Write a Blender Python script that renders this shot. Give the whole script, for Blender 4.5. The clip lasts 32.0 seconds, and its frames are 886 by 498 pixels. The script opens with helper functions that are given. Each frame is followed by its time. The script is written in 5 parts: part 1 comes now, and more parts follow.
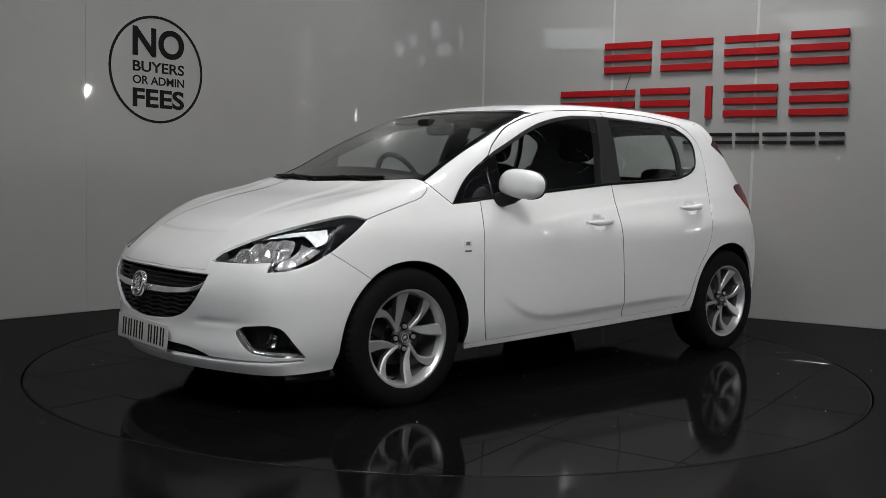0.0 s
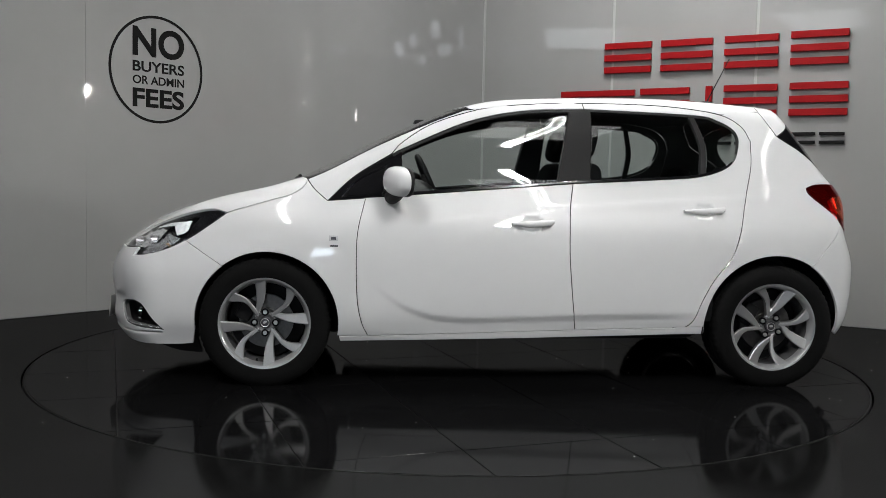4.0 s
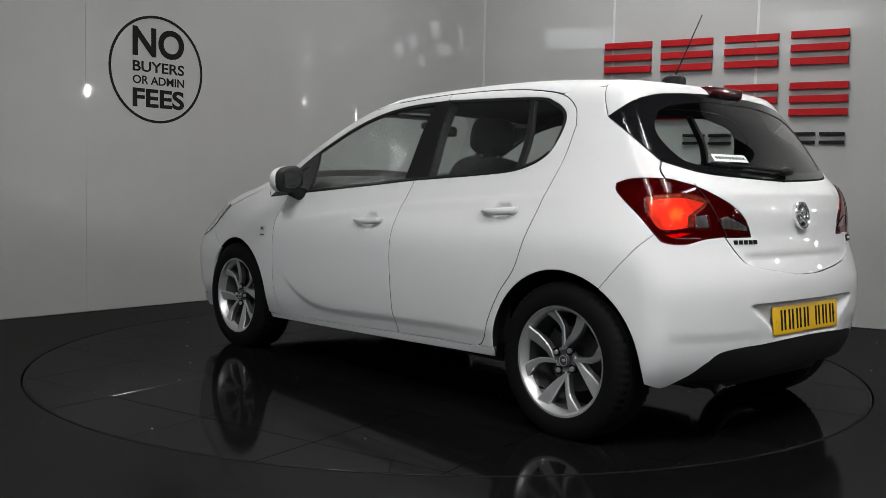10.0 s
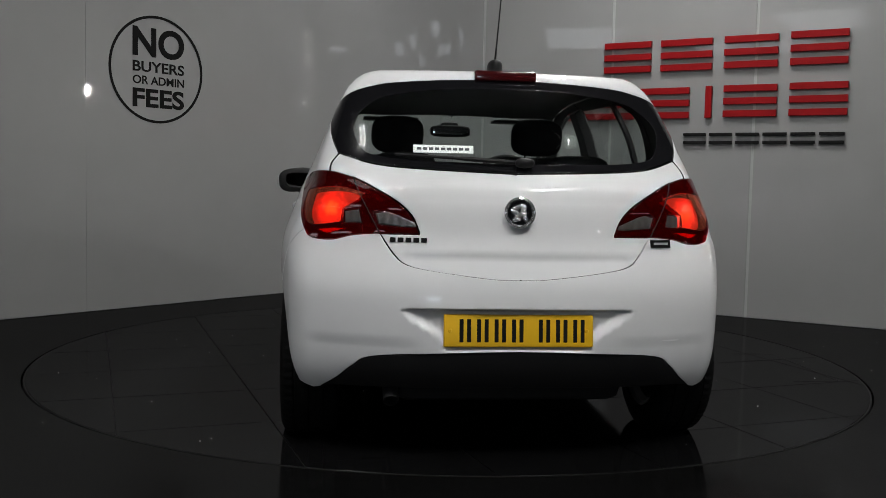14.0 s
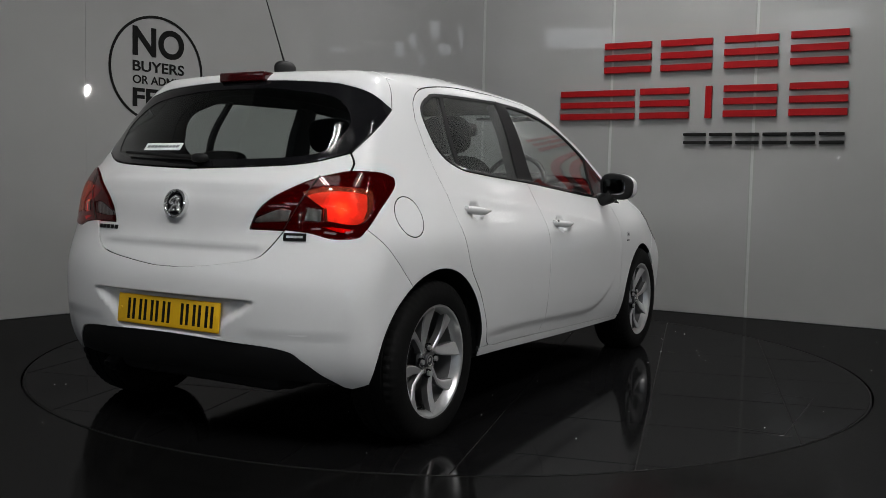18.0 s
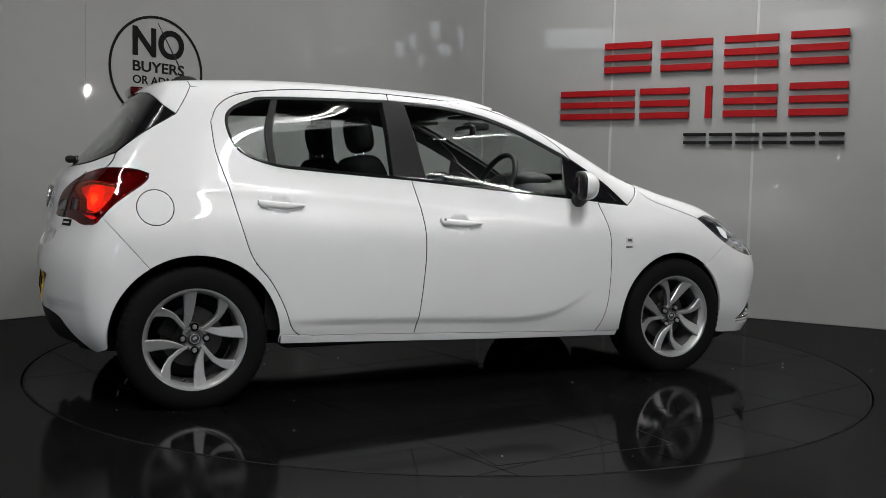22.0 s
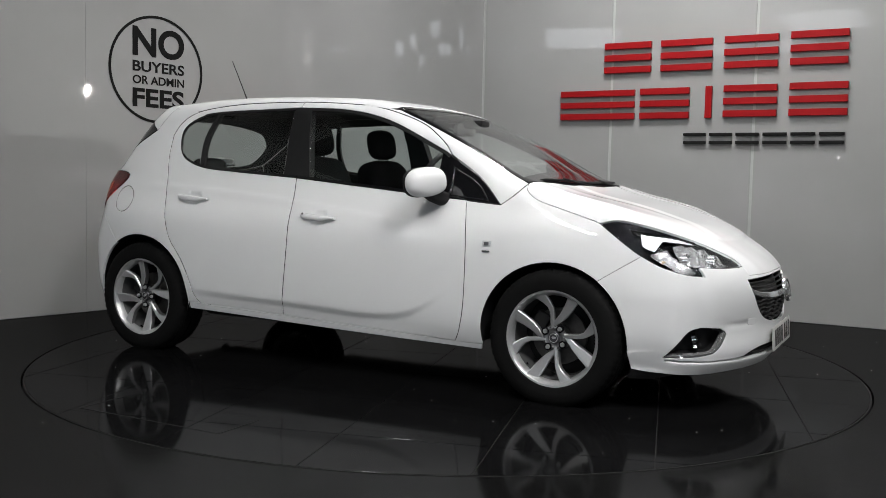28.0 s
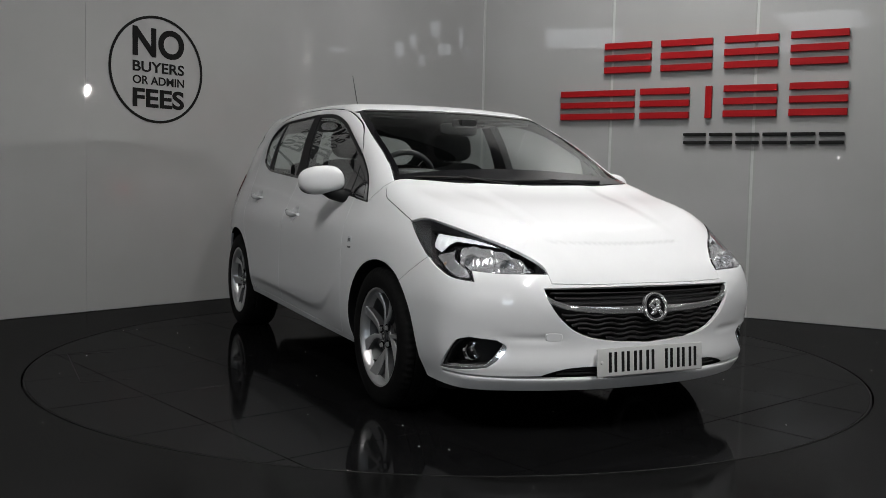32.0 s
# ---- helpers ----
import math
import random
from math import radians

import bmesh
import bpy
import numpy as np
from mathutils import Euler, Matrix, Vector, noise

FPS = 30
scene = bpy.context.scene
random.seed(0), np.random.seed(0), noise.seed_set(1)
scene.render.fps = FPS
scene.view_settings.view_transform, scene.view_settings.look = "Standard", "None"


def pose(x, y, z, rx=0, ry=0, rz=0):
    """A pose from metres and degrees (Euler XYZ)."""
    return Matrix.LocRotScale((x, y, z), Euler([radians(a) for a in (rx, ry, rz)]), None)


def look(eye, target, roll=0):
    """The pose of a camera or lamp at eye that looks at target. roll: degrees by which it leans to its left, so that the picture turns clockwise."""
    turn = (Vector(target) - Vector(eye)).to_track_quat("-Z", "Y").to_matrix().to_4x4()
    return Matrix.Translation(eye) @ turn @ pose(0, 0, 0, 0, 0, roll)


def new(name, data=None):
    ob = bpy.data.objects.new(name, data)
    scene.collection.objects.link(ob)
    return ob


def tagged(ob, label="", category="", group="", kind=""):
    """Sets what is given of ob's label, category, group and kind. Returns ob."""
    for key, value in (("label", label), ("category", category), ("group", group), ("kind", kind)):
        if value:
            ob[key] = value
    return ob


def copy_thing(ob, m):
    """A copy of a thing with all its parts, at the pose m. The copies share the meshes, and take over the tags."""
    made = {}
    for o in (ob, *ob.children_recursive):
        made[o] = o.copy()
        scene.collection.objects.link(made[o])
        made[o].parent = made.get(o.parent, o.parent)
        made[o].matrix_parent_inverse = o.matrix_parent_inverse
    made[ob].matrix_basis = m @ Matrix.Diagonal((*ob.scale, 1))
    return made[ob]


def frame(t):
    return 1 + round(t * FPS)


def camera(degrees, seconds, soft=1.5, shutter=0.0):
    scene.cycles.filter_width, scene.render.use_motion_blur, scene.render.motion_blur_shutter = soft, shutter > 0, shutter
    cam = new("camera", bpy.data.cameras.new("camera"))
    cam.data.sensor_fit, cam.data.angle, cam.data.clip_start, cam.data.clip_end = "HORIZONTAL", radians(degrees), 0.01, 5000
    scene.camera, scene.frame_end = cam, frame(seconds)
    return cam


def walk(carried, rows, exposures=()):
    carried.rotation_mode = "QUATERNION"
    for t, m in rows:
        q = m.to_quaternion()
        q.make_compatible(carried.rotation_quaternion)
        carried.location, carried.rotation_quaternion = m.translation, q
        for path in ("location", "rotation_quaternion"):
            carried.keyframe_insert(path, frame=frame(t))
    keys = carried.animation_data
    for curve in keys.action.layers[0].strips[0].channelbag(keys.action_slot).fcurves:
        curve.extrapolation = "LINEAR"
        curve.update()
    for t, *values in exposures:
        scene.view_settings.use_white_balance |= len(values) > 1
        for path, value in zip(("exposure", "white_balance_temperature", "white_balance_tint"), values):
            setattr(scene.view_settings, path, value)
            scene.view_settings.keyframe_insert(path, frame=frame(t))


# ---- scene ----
cam = camera(50.85, 32.0, .8)
EYE = Vector((0, -5.297, 0.980))
CAM = look(EYE, EYE + Vector((-0.00663, 0.99754, -0.06971)) * 5, 1.232)
walk(cam, [(0.0, CAM), (32.0, CAM)], [(0.0, -0.02), (3.0, 0.32), (6.0, 0.3), (9.0, 0.42), (12.0, 0.02), (14.0, -0.24), (17.0, -0.24), (18.0, -0.18), (19.0, 0.07), (21.0, 0.12), (25.0, 0.27), (28.0, 0.54), (30.0, 0.4), (32.0, 0.1)])

# ---- world: a plain dim interior sky, the showroom is closed ----
world = bpy.data.worlds.new("world")
scene.world = world
world.use_nodes = True
world.node_tree.nodes["Background"].inputs[0].default_value = (0.6, 0.65, 0.7, 1)
world.node_tree.nodes["Background"].inputs[1].default_value = 0.05

CX = -0.303  # the car's middle lies behind the turntable's axis
TURN = [(0.0, 221.6), (2.0, 203.6), (4.0, 185.6), (6.0, 167.7), (8.0, 149.9), (10.0, 132.2), (12.0, 114.5), (14.0, 96.6), (16.0, 78.7), (18.0, 60.8),
        (20.0, 42.9), (22.0, 25.0), (24.0, 7.3), (26.0, -10.2), (28.0, -27.7), (30.0, -45.5), (32.0, -63.4)]


# ---- small tools ----
def rgb(h):
    v = [int(h[i:i + 2], 16) / 255 for i in (0, 2, 4)]
    return tuple(c / 12.92 if c < .04045 else ((c + .055) / 1.055) ** 2.4 for c in v) + (1,)


def mat(name, color, rough=.5, metal=0.0, coat=0.0, coat_rough=.03, grain=0.0, scale=60, bump=0.0, emit=None, power=0.0, trans=0.0, ior=1.45, spots=0.0, spec=.5):
    """A surface with fine grain, slow stains and relief."""
    m = bpy.data.materials.new(name)
    m.use_nodes = True
    nt = m.node_tree
    b = nt.nodes["Principled BSDF"]
    c = color if len(color) == 4 else (*color, 1)
    b.inputs["Base Color"].default_value = c
    b.inputs["Roughness"].default_value = rough
    b.inputs["Metallic"].default_value = metal
    b.inputs["Coat Weight"].default_value = coat
    b.inputs["Coat Roughness"].default_value = coat_rough
    b.inputs["Transmission Weight"].default_value = trans
    b.inputs["IOR"].default_value = ior
    b.inputs["Specular IOR Level"].default_value = spec
    if emit:
        b.inputs["Emission Color"].default_value = (*emit[:3], 1)
        b.inputs["Emission Strength"].default_value = power
    if grain or bump or spots:
        tc = nt.nodes.new("ShaderNodeTexCoord")
        n1 = nt.nodes.new("ShaderNodeTexNoise")
        n1.inputs["Scale"].default_value = scale
        n1.inputs["Detail"].default_value = 4
        nt.links.new(tc.outputs["Object"], n1.inputs["Vector"])
        n2 = nt.nodes.new("ShaderNodeTexNoise")
        n2.inputs["Scale"].default_value = scale * .06
        n2.inputs["Detail"].default_value = 3
        nt.links.new(tc.outputs["Object"], n2.inputs["Vector"])
        if grain:
            mx = nt.nodes.new("ShaderNodeMath")
            mx.operation = "ADD"
            nt.links.new(n1.outputs[0], mx.inputs[0])
            nt.links.new(n2.outputs[0], mx.inputs[1])
            rmp = nt.nodes.new("ShaderNodeMapRange")
            rmp.inputs[1].default_value, rmp.inputs[2].default_value = .6, 1.4
            rmp.inputs[3].default_value, rmp.inputs[4].default_value = 1 - grain, 1 + grain
            nt.links.new(mx.outputs[0], rmp.inputs[0])
            mul = nt.nodes.new("ShaderNodeVectorMath")
            mul.operation = "SCALE"
            mul.inputs[0].default_value = c[:3]
            nt.links.new(rmp.outputs[0], mul.inputs["Scale"])
            nt.links.new(mul.outputs[0], b.inputs["Base Color"])
        if spots:
            rr = nt.nodes.new("ShaderNodeMapRange")
            rr.inputs[1].default_value, rr.inputs[2].default_value = .3, .7
            rr.inputs[3].default_value, rr.inputs[4].default_value = max(rough - spots, .02), rough + spots
            nt.links.new(n2.outputs[0], rr.inputs[0])
            nt.links.new(rr.outputs[0], b.inputs["Roughness"])
        if bump:
            bp = nt.nodes.new("ShaderNodeBump")
            bp.inputs["Strength"].default_value = bump
            bp.inputs["Distance"].default_value = .002
            nt.links.new(n1.outputs[0], bp.inputs["Height"])
            nt.links.new(bp.outputs[0], b.inputs["Normal"])
    return m


def mesh_ob(name, verts, faces, material, parent=None, label="", smooth=False, normals=None, mats=None, face_mats=None):
    me = bpy.data.meshes.new(name)
    me.from_pydata([tuple(v) for v in verts], [], [tuple(int(i) for i in f) for f in faces])
    for m in (mats or [material]):
        me.materials.append(m)
    if face_mats is not None:
        me.polygons.foreach_set("material_index", face_mats)
    if smooth or normals is not None:
        me.polygons.foreach_set("use_smooth", [True] * len(me.polygons))
    if normals is not None:
        me.normals_split_custom_set_from_vertices([tuple(n) for n in normals])
    ob = new(name, me)
    if parent:
        ob.parent = parent
    if label:
        tagged(ob, label)
    return ob


def part(name, bm, material, parent=None, label="", smooth=True, sharp=35):
    """One bmesh as one mesh object under a thing or a part."""
    me = bpy.data.meshes.new(name)
    bmesh.ops.recalc_face_normals(bm, faces=bm.faces)
    for e in bm.edges:
        if len(e.link_faces) == 2 and e.calc_face_angle(0) > radians(sharp):
            e.smooth = False
    for f in bm.faces:
        f.smooth = smooth
    bm.to_mesh(me)
    bm.free()
    me.materials.append(material)
    ob = new(name, me)
    if parent:
        ob.parent = parent
    if label:
        tagged(ob, label)
    return ob


def box(bm, x0, x1, y0, y1, z0, z1, bevel=0.0, seg=2):
    r = bmesh.ops.create_cube(bm, size=1)
    bmesh.ops.transform(bm, verts=r["verts"], matrix=Matrix.LocRotScale(((x0 + x1) / 2, (y0 + y1) / 2, (z0 + z1) / 2), None, (abs(x1 - x0), abs(y1 - y0), abs(z1 - z0))))
    if bevel:
        es = list({e for v in r["verts"] for e in v.link_edges})
        bmesh.ops.bevel(bm, geom=es, offset=bevel, segments=seg, profile=.5, affect="EDGES")
    return bm


def cyl(bm, r1, r2, z0, z1, m=Matrix(), seg=24, caps=True):
    r = bmesh.ops.create_cone(bm, cap_ends=caps, segments=seg, radius1=r1, radius2=r2, depth=z1 - z0, matrix=m @ Matrix.Translation((0, 0, (z0 + z1) / 2)))
    return r["verts"]


def lathe(bm, prof, seg=48, m=Matrix(), close=False):
    """Turns (r, z) rows about z."""
    rings = []
    for r, z in prof:
        rings.append([bm.verts.new(m @ Vector((r * math.cos(2 * math.pi * i / seg), r * math.sin(2 * math.pi * i / seg), z))) for i in range(seg)])
    n = len(rings)
    for k in range(n if close else n - 1):
        a, b = rings[k], rings[(k + 1) % n]
        for i in range(seg):
            bm.faces.new((a[i], a[(i + 1) % seg], b[(i + 1) % seg], b[i]))
    return rings


def tube(bm, pts, r, seg=8, ends=True):
    """A round bar along pts; r one radius or one for each point."""
    pts = [Vector(p) for p in pts]
    rs = r if isinstance(r, (list, tuple)) else [r] * len(pts)
    prev, up = None, Vector((0, 0, 1))
    for k, p in enumerate(pts):
        d = (pts[min(k + 1, len(pts) - 1)] - pts[max(k - 1, 0)]).normalized()
        s = d.cross(up)
        s = (s if s.length > .05 else d.cross(Vector((0, 1, 0)))).normalized()
        t = s.cross(d)
        ring = [bm.verts.new(p + (s * math.cos(a) + t * math.sin(a)) * rs[k]) for a in (2 * math.pi * i / seg for i in range(seg))]
        if prev:
            for i in range(seg):
                bm.faces.new((prev[i], prev[(i + 1) % seg], ring[(i + 1) % seg], ring[i]))
        elif ends:
            bm.faces.new(ring[::-1])
        prev = ring
    if ends:
        bm.faces.new(prev)
    return bm


# ---- the car's skin as smooth curves ----
def spl(x, xs, ys):
    """A natural cubic curve through (xs, ys), straight beyond its ends."""
    xs, ys = np.asarray(xs, float), np.asarray(ys, float)
    h = np.diff(xs)
    d = np.diff(ys) / h
    n = len(xs)
    A, r = np.eye(n), np.zeros(n)
    for k in range(1, n - 1):
        A[k, k - 1:k + 2] = h[k - 1], 2 * (h[k - 1] + h[k]), h[k]
        r[k] = 6 * (d[k] - d[k - 1])
    m = np.linalg.solve(A, r)
    x = np.asarray(x, float)
    i = np.clip(np.searchsorted(xs, x) - 1, 0, n - 2)
    c = np.clip(x, xs[0], xs[-1])
    a, b = xs[i + 1] - c, c - xs[i]
    v = (m[i] * a**3 + m[i + 1] * b**3) / (6 * h[i]) + (ys[i] / h[i] - m[i] * h[i] / 6) * a + (ys[i + 1] / h[i] - m[i + 1] * h[i] / 6) * b
    return v + np.minimum(x - xs[0], 0) * (d[0] - h[0] * m[1] / 6) + np.maximum(x - xs[-1], 0) * (d[-1] + h[-1] * m[-2] / 6)


def smax(a, b, k):
    return np.maximum(a, b) + np.maximum(k - np.abs(a - b), 0) ** 2 / (4 * k)


def sstep(x, a, b):
    t = np.clip((x - a) / (b - a), 0, 1)
    return t * t * (3 - 2 * t)


HAUNCH = [1.0]


def side_y(x, z):
    p = spl(z, (.12, .2, .25, .32, .42, .55, .68, .78, .86, .93, 1.0, 1.1, 1.24, 1.35, 1.45, 1.6),
            (.770, .786, .807, .830, .842, .845, .842, .823, .784, .749, .718, .686, .645, .598, .554, .468))
    p = p - np.maximum(x - .9, 0) ** 2 * (.085 + .085 * sstep(z, .5, .8))
    p = p + .032 * HAUNCH[0] * np.exp(-((x + 1.3) / .46) ** 2) * np.exp(-((z - .98) / .20) ** 2)
    p = p - np.maximum(-1.2 - x, 0) ** 2 * .3
    zs = spl(x, (-1.3, -.885, -.236, 0, .4, .8), (.955, .927, .876, .850, .802, .745))
    p = p + .0026 * sstep(x, -1.5, -1.1) * (1 - sstep(x, .3, .75)) * np.exp(-((z - zs) / np.where(z > zs, .013, .03)) ** 2)
    zc = spl(x, (-1.0, -.4, .0, .3, .45, .55, .65, .75), (.366, .356, .342, .333, .345, .375, .428, .50))
    w = sstep(x, -.98, -.6) * (1 - sstep(x, .45, .80))
    return p - .0105 * w * (1 - sstep(z, zc - .03, zc + .012)) * sstep(z, .19, .30)


def top_z(x, y):
    z = spl(x + .15 * y * y, (-1.9, -1.45, -1.2, -.8, -.4, 0, .25, .5, .8, 1.0, 1.19, 1.3, 1.5, 1.7, 1.85, 1.97, 2.06, 2.2),
            (1.35, 1.407, 1.431, 1.455, 1.455, 1.439, 1.409, 1.322, 1.183, 1.075, .980, .942, .895, .836, .778, .704, .629, .48))
    return z - y * y * (.05 - .085 * sstep(x, .9, 1.2))


def front_x(y, z):
    return spl(z, (.1, .2, .26, .35, .5, .6, .66, .72, .8), (1.986, 2.068, 2.107, 2.108, 2.127, 2.114, 2.078, 1.995, 1.892)) - .48 * np.abs(y) ** 2.3


def rear_x(y, z):
    return spl(z, (.1, .2, .3, .45, .55, .62, .7, .8, .9, 1.0, 1.05, 1.2, 1.35, 1.5),
               (-1.641, -1.74, -1.813, -1.846, -1.85, -1.846, -1.824, -1.792, -1.780, -1.730, -1.682, -1.562, -1.443, -1.352)) + .40 * np.abs(y) ** 3


def phi(x, y, z):
    c = smax(np.abs(y) - side_y(x, z), z - top_z(x, y), .10)
    c = smax(c, x - front_x(y, z), .10)
    return smax(c, rear_x(y, z) - x, .05)


def grad(p):
    e = .004
    x, y, z = p.T
    g = np.stack([phi(x + e, y, z) - phi(x - e, y, z), phi(x, y + e, z) - phi(x, y - e, z), phi(x, y, z + e) - phi(x, y, z - e)], -1)
    return g / np.linalg.norm(g, axis=1, keepdims=True)


FA, RA = .9, -.8  # upright axes from which nose and tail are seen


def skin(kind, uv):
    """Points of the skin. S: x, z from the side; T: x, y from above; F, R: angle in degrees and z round the nose and the tail."""
    uv = np.asarray(uv, float)
    u, v = uv.T
    n, o = len(u), np.zeros(len(u))
    if kind == "S":
        p, d = np.stack([u, o, v], -1), np.tile((0., 1., 0.), (n, 1))
    elif kind == "T":
        p, d = np.stack([u, v, o + .55], -1), np.tile((0., 0., 1.), (n, 1))
    elif kind == "F":
        a = np.radians(u)
        p, d = np.stack([o + FA, o, v], -1), np.stack([np.cos(a), np.sin(a), o], -1)
    else:
        a = np.radians(u)
        p, d = np.stack([o + RA, o, v], -1), np.stack([-np.cos(a), np.sin(a), o], -1)
    lo, hi = np.zeros(n), np.full(n, 2.2)
    for _ in range(34):
        m = (lo + hi) / 2
        q = p + d * m[:, None]
        ins = phi(q[:, 0], q[:, 1], q[:, 2]) < 0
        lo, hi = np.where(ins, m, lo), np.where(ins, hi, m)
    return p + d * lo[:, None]


def uv(kind, *pts):
    """Places in car metres as the coordinates of a view of the skin."""
    out = []
    for x, y, z in pts:
        out.append({"S": (x, z), "T": (x, y), "F": (math.degrees(math.atan2(y, x - FA)), z), "R": (math.degrees(math.atan2(y, RA - x)), z)}[kind])
    return out


def bend(*pts, n=10):
    """A smooth curve through points; ends are corners of the outline."""
    p = [np.array(q, float) for q in pts]
    if len(p) == 2:
        return [tuple(p[0] + (p[1] - p[0]) * t) for t in np.linspace(0, 1, n + 1)]
    e = [2 * p[0] - p[1]] + p + [2 * p[-1] - p[-2]]
    out = []
    for i in range(1, len(e) - 2):
        for t in np.linspace(0, 1, n, endpoint=False):
            a, b, c, d = e[i - 1:i + 3]
            out.append(tuple(.5 * (2 * b + (c - a) * t + (2 * a - 5 * b + 4 * c - d) * t * t + (3 * b - 3 * c + d - a) * t**3)))
    return out + [tuple(p[-1])]


def outline(*segs):
    pts = []
    for s in segs:
        for q in s:
            if not pts or math.dist(q, pts[-1]) > 1e-5:
                pts.append(tuple(q))
    if math.dist(pts[0], pts[-1]) < 1e-5:
        pts.pop()
    return pts


def inside(pts, poly):
    x, y = pts.T
    c = np.zeros(len(pts), bool)
    px, py = np.array(poly).T
    j = len(px) - 1
    for i in range(len(px)):
        h = ((py[i] > y) != (py[j] > y)) & (x < (px[j] - px[i]) * (y - py[i]) / (py[j] - py[i] + 1e-15) + px[i])
        c ^= h
        j = i
    return c


def resample(poly, step):
    p = np.array(poly + [poly[0]])
    out = []
    for a, b in zip(p[:-1], p[1:]):
        n = max(1, int(math.ceil(np.linalg.norm(b - a) / step)))
        out += [a + (b - a) * k / n for k in range(n)]
    return np.array(out)


def offset(poly, d):
    p = np.asarray(poly, float)
    a, b = p - np.roll(p, 1, 0), np.roll(p, -1, 0) - p
    a /= np.linalg.norm(a, axis=1, keepdims=True) + 1e-12
    b /= np.linalg.norm(b, axis=1, keepdims=True) + 1e-12
    t = a + b
    t /= np.linalg.norm(t, axis=1, keepdims=True) + 1e-9
    area = np.sum(p[:, 0] * np.roll(p[:, 1], -1) - np.roll(p[:, 0], -1) * p[:, 1])
    s = 1 if area > 0 else -1
    k = np.clip(1 / np.maximum(.35, np.sum(t * a, axis=1)), 1, 2)
    return p + s * d * k[:, None] * np.stack([-t[:, 1], t[:, 0]], -1)


from mathutils.geometry import delaunay_2d_cdt


def panel(name, kind, poly, material, parent, side=1, holes=(), lift=0.0, thick=.014, step=.03, gap=.002, edge=.003, label="", inner=None, dish=None):
    """A panel of the skin inside an outline, with rolled edges and thickness. side -1 mirrors it. dish(u, v): further depth."""
    sc = np.array((.0115, 1)) if kind in "FR" else np.array((1., 1.))
    loops = [resample([tuple(np.array(q) * sc) for q in poly], step * .7)]
    loops += [resample([tuple(np.array(q) * sc) for q in h], step * .7) for h in holes]
    signs = [1] + [-1] * len(holes)
    b0 = [offset(l, gap * s) for l, s in zip(loops, signs)]
    b1 = [offset(l, (gap + edge) * s) for l, s in zip(loops, signs)]
    lo, hi = b0[0].min(0), b0[0].max(0)
    gx, gy = np.meshgrid(np.arange(lo[0], hi[0], step), np.arange(lo[1], hi[1], step))
    gx = gx + (np.arange(gx.shape[0]) % 2)[:, None] * step / 2
    g = np.stack([gx.ravel(), gy.ravel()], -1)
    keep = inside(g, b1[0])
    for h in b1[1:]:
        keep &= ~inside(g, h)
    g = g[keep]
    if len(g):
        for l in b1:
            d = np.min(np.linalg.norm(g[:, None] - l[None], axis=2), axis=1)
            g = g[d > step * .45]
    verts, edges = [], []
    for ls in (b0, b1):
        for l in ls:
            k = len(verts)
            verts += [Vector(q) for q in l]
            edges += [(k + i, k + (i + 1) % len(l)) for i in range(len(l))]
    nb = sum(len(l) for l in b0)
    verts += [Vector(q) for q in g]
    co, _, faces, orig, _, _ = delaunay_2d_cdt(verts, edges, [], 0, 1e-7)
    co = np.array([tuple(c) for c in co])
    src = np.array([o[0] if o else len(verts) for o in orig])
    rimv = src < nb
    f = np.array([list(q) for q in faces])
    cen = co[f].mean(1)
    ok = inside(cen, b0[0])
    for h in b0[1:]:
        ok &= ~inside(cen, h)
    f = f[ok]
    uvs = co / sc
    p = skin(kind, uvs)
    n = grad(p)
    dep = np.full(len(p), lift) - rimv * edge * .8
    if dish is not None:
        dep = dep + dish(uvs[:, 0], uvs[:, 1])
        # slope of the dish by small steps on the skin
        e = .004
        du, dv = uvs + np.array((e, 0)) / sc, uvs + np.array((0, e)) / sc
        pu, pv = skin(kind, du), skin(kind, dv)
        q0 = p + n * dish(uvs[:, 0], uvs[:, 1])[:, None]
        qu = pu + grad(pu) * dish(du[:, 0], du[:, 1])[:, None]
        qv = pv + grad(pv) * dish(dv[:, 0], dv[:, 1])[:, None]
        nn = np.cross(qu - q0, qv - q0)
        nn /= np.linalg.norm(nn, axis=1, keepdims=True) + 1e-12
        nn *= np.sign(np.sum(nn * n, 1))[:, None]
    else:
        nn = n
    out = p + n * dep[:, None]
    # outward way at the rim, for a rounded edge
    nrm = nn.copy()
    tri = out[f]
    fn = np.cross(tri[:, 1] - tri[:, 0], tri[:, 2] - tri[:, 0])
    if np.sum(fn * n[f[:, 0]]) < 0:
        f = f[:, ::-1]
    ed = {}
    for a, b, c in f:
        for i, j in ((a, b), (b, c), (c, a)):
            if (j, i) in ed:
                del ed[(j, i)]
            else:
                ed[(i, j)] = 1
    acc = np.zeros_like(out)
    for i, j in ed:
        w = np.cross(out[j] - out[i], n[i])
        w /= np.linalg.norm(w) + 1e-12
        acc[i] += w
        acc[j] += w
    rim = np.linalg.norm(acc, axis=1) > 1e-6
    acc[rim] /= np.linalg.norm(acc[rim], axis=1, keepdims=True)
    nrm[rim] = nrm[rim] + acc[rim] * .9
    nrm /= np.linalg.norm(nrm, axis=1, keepdims=True)
    nv = len(out)
    V, N, Fc, mi = [out], [nrm], [f], [0] * len(f)
